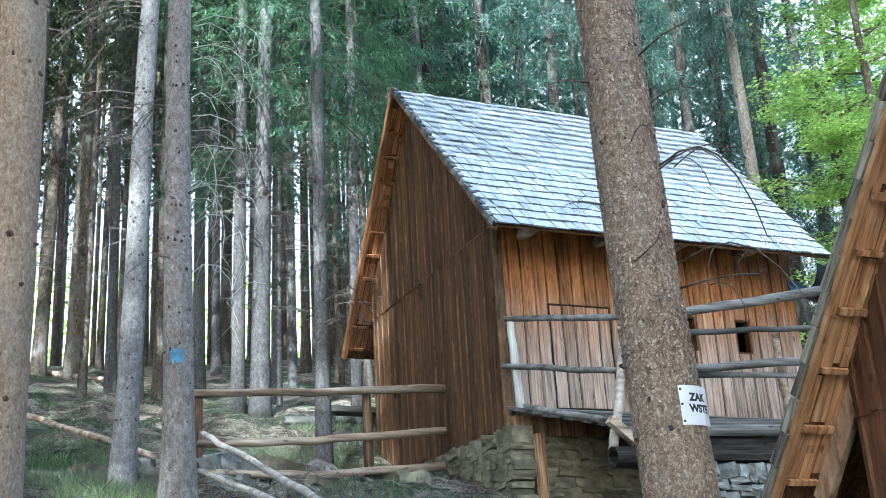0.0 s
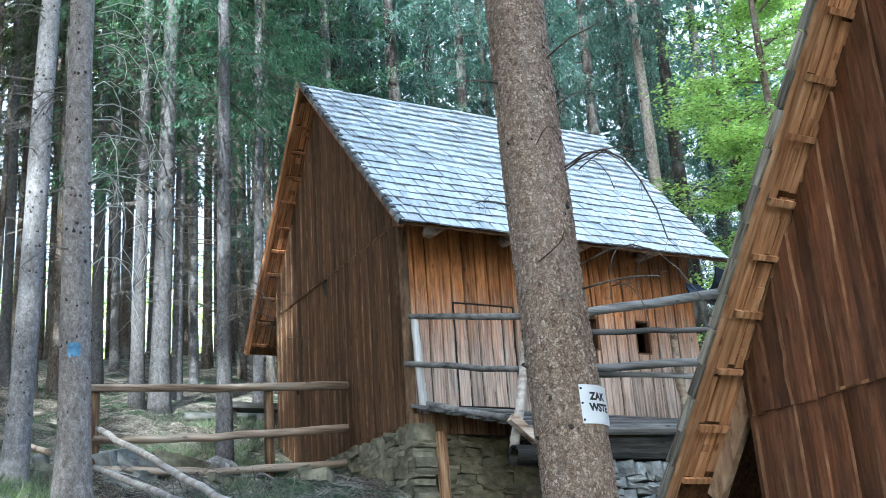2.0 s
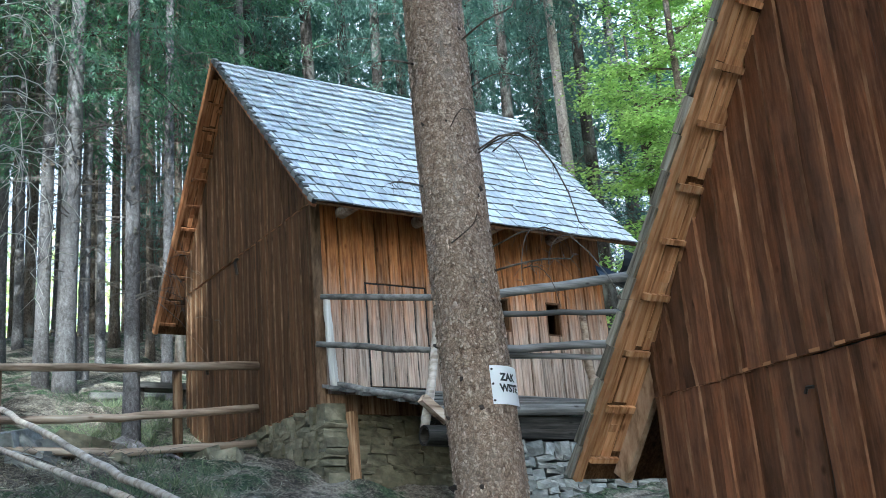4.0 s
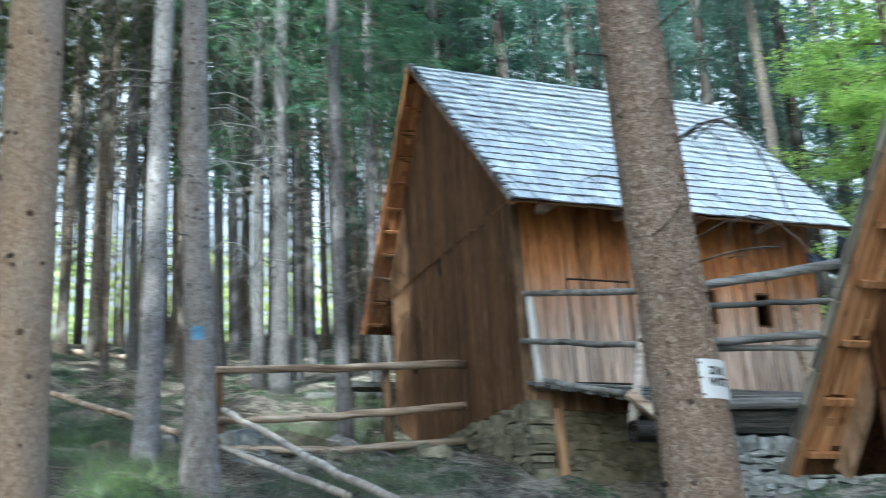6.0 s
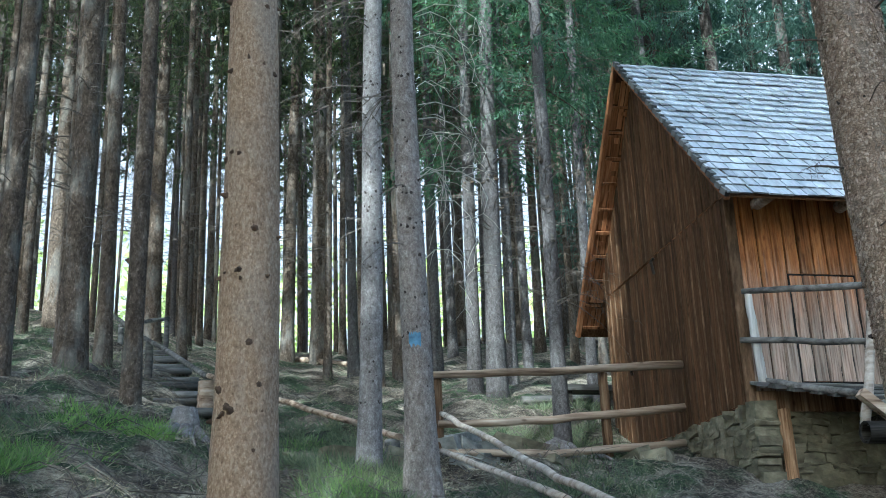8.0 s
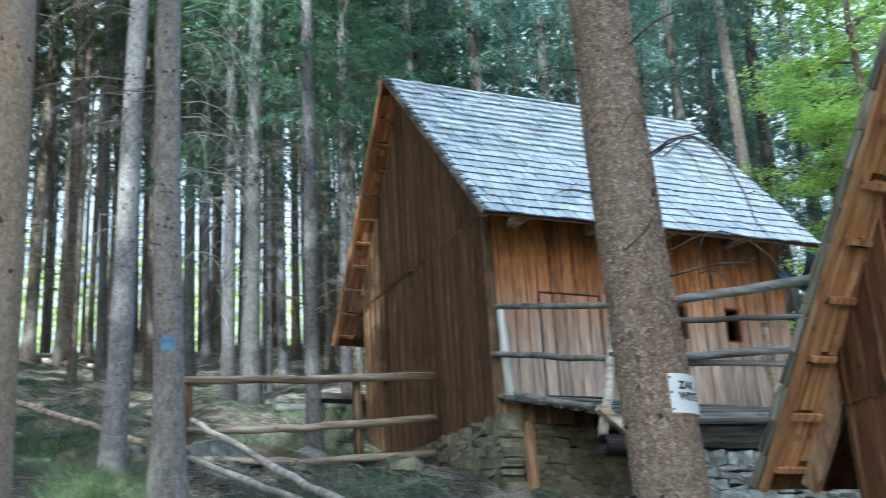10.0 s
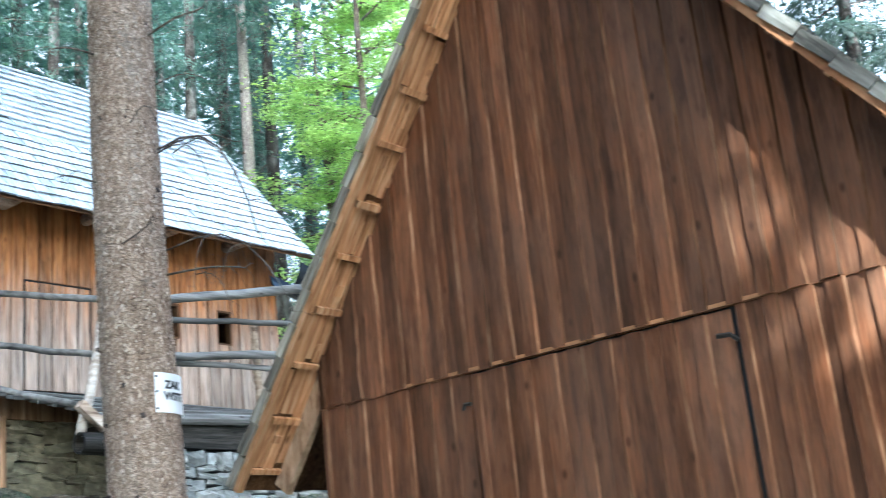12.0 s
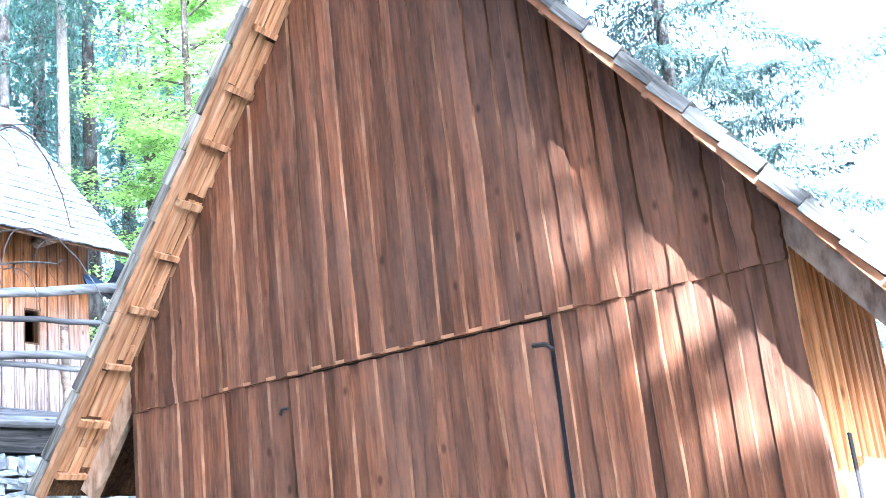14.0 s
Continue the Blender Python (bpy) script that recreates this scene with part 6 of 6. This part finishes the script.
for az, d, top, r in [(-3.1, 18.3, 0.256, 0.06), (-0.25, 15.7, 0.222, 0.12), (8.95, 12.8, 0.168, 0.09), (-4.5, 21.9, 0.268, 0.05), (-2.3, 22.4, 0.276, 0.05)]:
    x, y = polar(az, d)
    split_post(rails, x, y, EYE[2] + top * d, r, int(az * 10) + 90, 0, M_GREYRAIL if r < 0.1 else M_RAIL)


# ---- logs, stump, stones, roots ----
def fallen(label, a, b, r, seed, mat=None):
    t = thing("fallen_log", tuple((Vector(a) + Vector(b)) / 2 - Vector((0, 0, r))), label, "log")
    pole("log", t, [a, b], r, r * 0.8, mat or M_GREYRAIL, "", 8, 0.02, seed)


def on_ground(az, d, up=0.0):
    x, y = polar(az, d)
    return Vector((x, y, ground_z(x, y) + up))


fallen("bleached fallen pole lying across the slope", on_ground(3.7, 27.5, 0.08), on_ground(7.4, 26.0, 0.08), 0.075, 51, M_RAIL)
fallen("thin bleached pole lying on the forest floor", on_ground(-7.9, 20.0, 0.06), on_ground(-5.6, 17.2, 0.06), 0.06, 52)
fallen("grey mossy log on the forest floor", on_ground(13.2, 16.0, 0.12), on_ground(17.0, 14.9, 0.12), 0.17, 53, M_BARK_FAR)
fallen("grey fallen pole near the fence", on_ground(15.5, 18.8, 0.08), on_ground(19.0, 19.4, 0.08), 0.08, 54)

stump = thing("tree_stump", tuple(on_ground(-1.3, 12.3)), "old weathered stump with spreading roots", "stump")
sp = on_ground(-1.3, 12.3)
part("stump_body", Geo().tube([sp + Vector((0, 0, -0.2)), sp + Vector((0, 0, 0.05)), sp + Vector((0.01, 0, 0.2)), sp + Vector((0.02, 0, 0.38))], [0.26, 0.19, 0.15, 0.13], 14, 0.16, True, 5), M_BARK, stump, "", True)
for k in range(8):
    a = k * 0.785 + 0.2
    o = Vector((math.cos(a), math.sin(a), 0))
    pts = [sp + o * 0.13 + Vector((0, 0, 0.16))]
    for r in (0.28, 0.48, 0.7):
        q = sp + o * r + Vector((0, 0, 0))
        pts.append(Vector((q.x, q.y, ground_z(q.x, q.y) + 0.07 - 0.08 * r)))
    part("root", Geo().tube(pts, [0.06, 0.045, 0.03, 0.012], 7, 0.12, True, k), M_BARK, stump, "", True)

rnd = random.Random(61)
for az, d, s in [(12.1, 13.9, 0.38), (12.9, 14.2, 0.45), (13.6, 14.6, 0.32), (11.7, 14.0, 0.6), (14.4, 14.3, 0.36), (15.2, 14.9, 0.42), (13.2, 13.7, 0.24), (14.0, 14.9, 0.3), (15.8, 14.2, 0.26), (6.5, 12.6, 0.3), (4.6, 13.8, 0.36), (9.1, 11.2, 0.22), (9.6, 12.6, 0.28), (9.9, 13.4, 0.3), (16.1, 14.4, 0.2),
                 (20.9, 13.5, 0.26), (22.0, 13.2, 0.22), (12.6, 13.1, 0.22), (18.0, 13.2, 0.16), (17.0, 12.9, 0.14), (8.6, 10.9, 0.14)]:
    p = on_ground(az, d, s * 0.18)
    # boulders at the fence's bright spot take the sun-paled copy
    t = piece("boulder", (PALES if 11 < az < 14 else STONES)[rnd.randrange(6)], Matrix.Translation(p) @ Euler((rnd.uniform(-0.3, 0.3), rnd.uniform(-0.3, 0.3), rnd.uniform(0, 6))).to_matrix().to_4x4() @ Matrix.Diagonal((s * 1.5, s, s * 0.75, 1)), None)
    tagged(t, "rough grey field stone bedded in the slope", "stone", "stones by the fence")

roots = thing("surface_roots", tuple(on_ground(16.0, 15.2)), "twisted bare tree roots over the bank", "roots")
for k in range(9):
    az, d = 17.3, 15.3
    p = on_ground(az, d)
    a = radians(150 + 22 * k)
    pts, rad = [p + Vector((0, 0, 0.15))], [0.07]
    for j in range(1, 7):
        q = p + Vector((math.cos(a + 0.12 * math.sin(j + k)), math.sin(a + 0.12 * math.sin(j + k)), 0)) * 0.28 * j
        pts.append(Vector((q.x, q.y, ground_z(q.x, q.y) + 0.05)))
        rad.append(0.06 - 0.008 * j)
    part("root", Geo().tube(pts, rad, 6, 0.1, True, k), M_BARK, roots, "", True)

# low bench or trough behind the fence
bench = thing("log_bench", tuple(on_ground(19.0, 18.5)), "low dark wooden bench among the trunks", "bench")
bp = on_ground(19.0, 18.5)
top_z = EYE[2] + 0.2080 * 18.5
part("seat", Geo().box(bp.x - 0.55, bp.x + 0.5, bp.y - 0.18, bp.y + 0.2, top_z - 0.09, top_z), M_GREYRAIL, bench)
for dx in (-0.42, 0.36):
    part("leg", Geo().box(bp.x + dx - 0.07, bp.x + dx + 0.07, bp.y - 0.12, bp.y + 0.12, bp.z - 0.25, top_z - 0.09), M_DARKBEAM, bench)


# ---- grass, litter and twigs ----
def blades(name, count, area, length, mat, label, seed, lie=0.4, wid=0.03, per=14, spread=0.10):
    """Blades on the ground. area: boxes of heading and distance with a weight."""
    rng = np.random.default_rng(seed)
    tot = sum(a[4] for a in area)
    pos, off = [], []
    for a0, a1, d0, d1, w in area:
        n = int(count * w / tot)
        tufts = max(3, n // per)
        ta, td = rng.uniform(a0, a1, tufts), rng.uniform(d0, d1, tufts)
        for i in range(n):
            k = rng.integers(tufts)
            x, y = polar(ta[k], td[k])
            ox, oy = rng.normal() * spread, rng.normal() * spread
            x, y = x + ox, y + oy
            if 5.7 < x < 10.4 and 11.4 < y < 16.2:
                continue
            pos.append((x, y, ground_z(x, y) - 0.01))
            off.append((ox, oy))
    p = np.array(pos)
    n = len(p)
    d3 = rng.normal(size=(n, 3)) * lie
    # blades lean outward from the middle of their tuft
    d3[:, :2] += np.array(off) / spread * 0.35
    d3[:, 2] = np.abs(rng.normal(size=n)) * 0.3 + (1 - lie)
    ll = length * rng.uniform(0.4, 1.3, n)
    ob = piece(name, quads(name, leaves(p, d3, ll, np.full(n, wid) * rng.uniform(0.5, 1.2, n), rng), mat), Matrix.Identity(4), None, label)
    tagged(ob, category="grass", kind="stuff")


blades("grass", 24000, [(4.5, 10, 8.6, 11.2, 1.6), (3, 10, 11.2, 13.5, 1.2), (-14, -8, 8.8, 12.5, 1.0), (-4, 4, 9.5, 14.0, 0.3), (14, 22, 10, 12.6, 0.6), (14, 20, 14.4, 19, 1.8), (3, 9, 13.0, 17, 1.5), (-14, 10, 14, 26, 0.8)], 0.22, M_GRASS,
       "fresh green forest grass in tufts", 71, 0.5, 0.009, 45, 0.075)
blades("fresh_grass", 6000, [(-11.5, -8.2, 8.8, 10.8, 1.6), (-3.6, -2.0, 11.2, 12.4, 0.7), (5.0, 9.0, 8.9, 10.6, 1.0), (-7.0, -4.6, 10.6, 13.0, 0.5), (2.5, 6.0, 13.5, 16.0, 0.6)], 0.2, M_GRASS_FRESH,
       "bright green tufts of young grass", 74, 0.5, 0.011, 60, 0.085)
blades("dry_litter", 42000, [(-14, 14, 7.5, 14, 4.5), (10, 24, 8.5, 13.3, 1.6), (-14, 10, 14, 30, 3)], 0.10, M_STRAW, "dry grass, needles and small litter", 72, 0.95, 0.010)
rng = np.random.default_rng(73)
g = Geo()
for i in range(1100):
    az, d = rng.uniform(-14, 20), 7.5 + 16 * rng.random() ** 1.4
    x, y = polar(az, d)
    if 5.3 < x:
        continue
    a, ln = rng.uniform(0, 6.28), rng.uniform(0.15, 0.8)
    pts = []
    for u in (-0.5, 0.0, 0.5):
        q = x + math.cos(a) * ln * u, y + math.sin(a) * ln * u
        pts.append((q[0], q[1], ground_z(*q) + 0.02 + 0.16 * rng.random() ** 2))
    r = rng.uniform(0.002, 0.008)
    g.tube(pts, [r, r, r * 0.5], 3, 0, False)
brush = part("fallen_twigs", g, M_TWIG, None, "dead twigs strewn over the forest floor")
tagged(brush, category="twigs", kind="stuff")
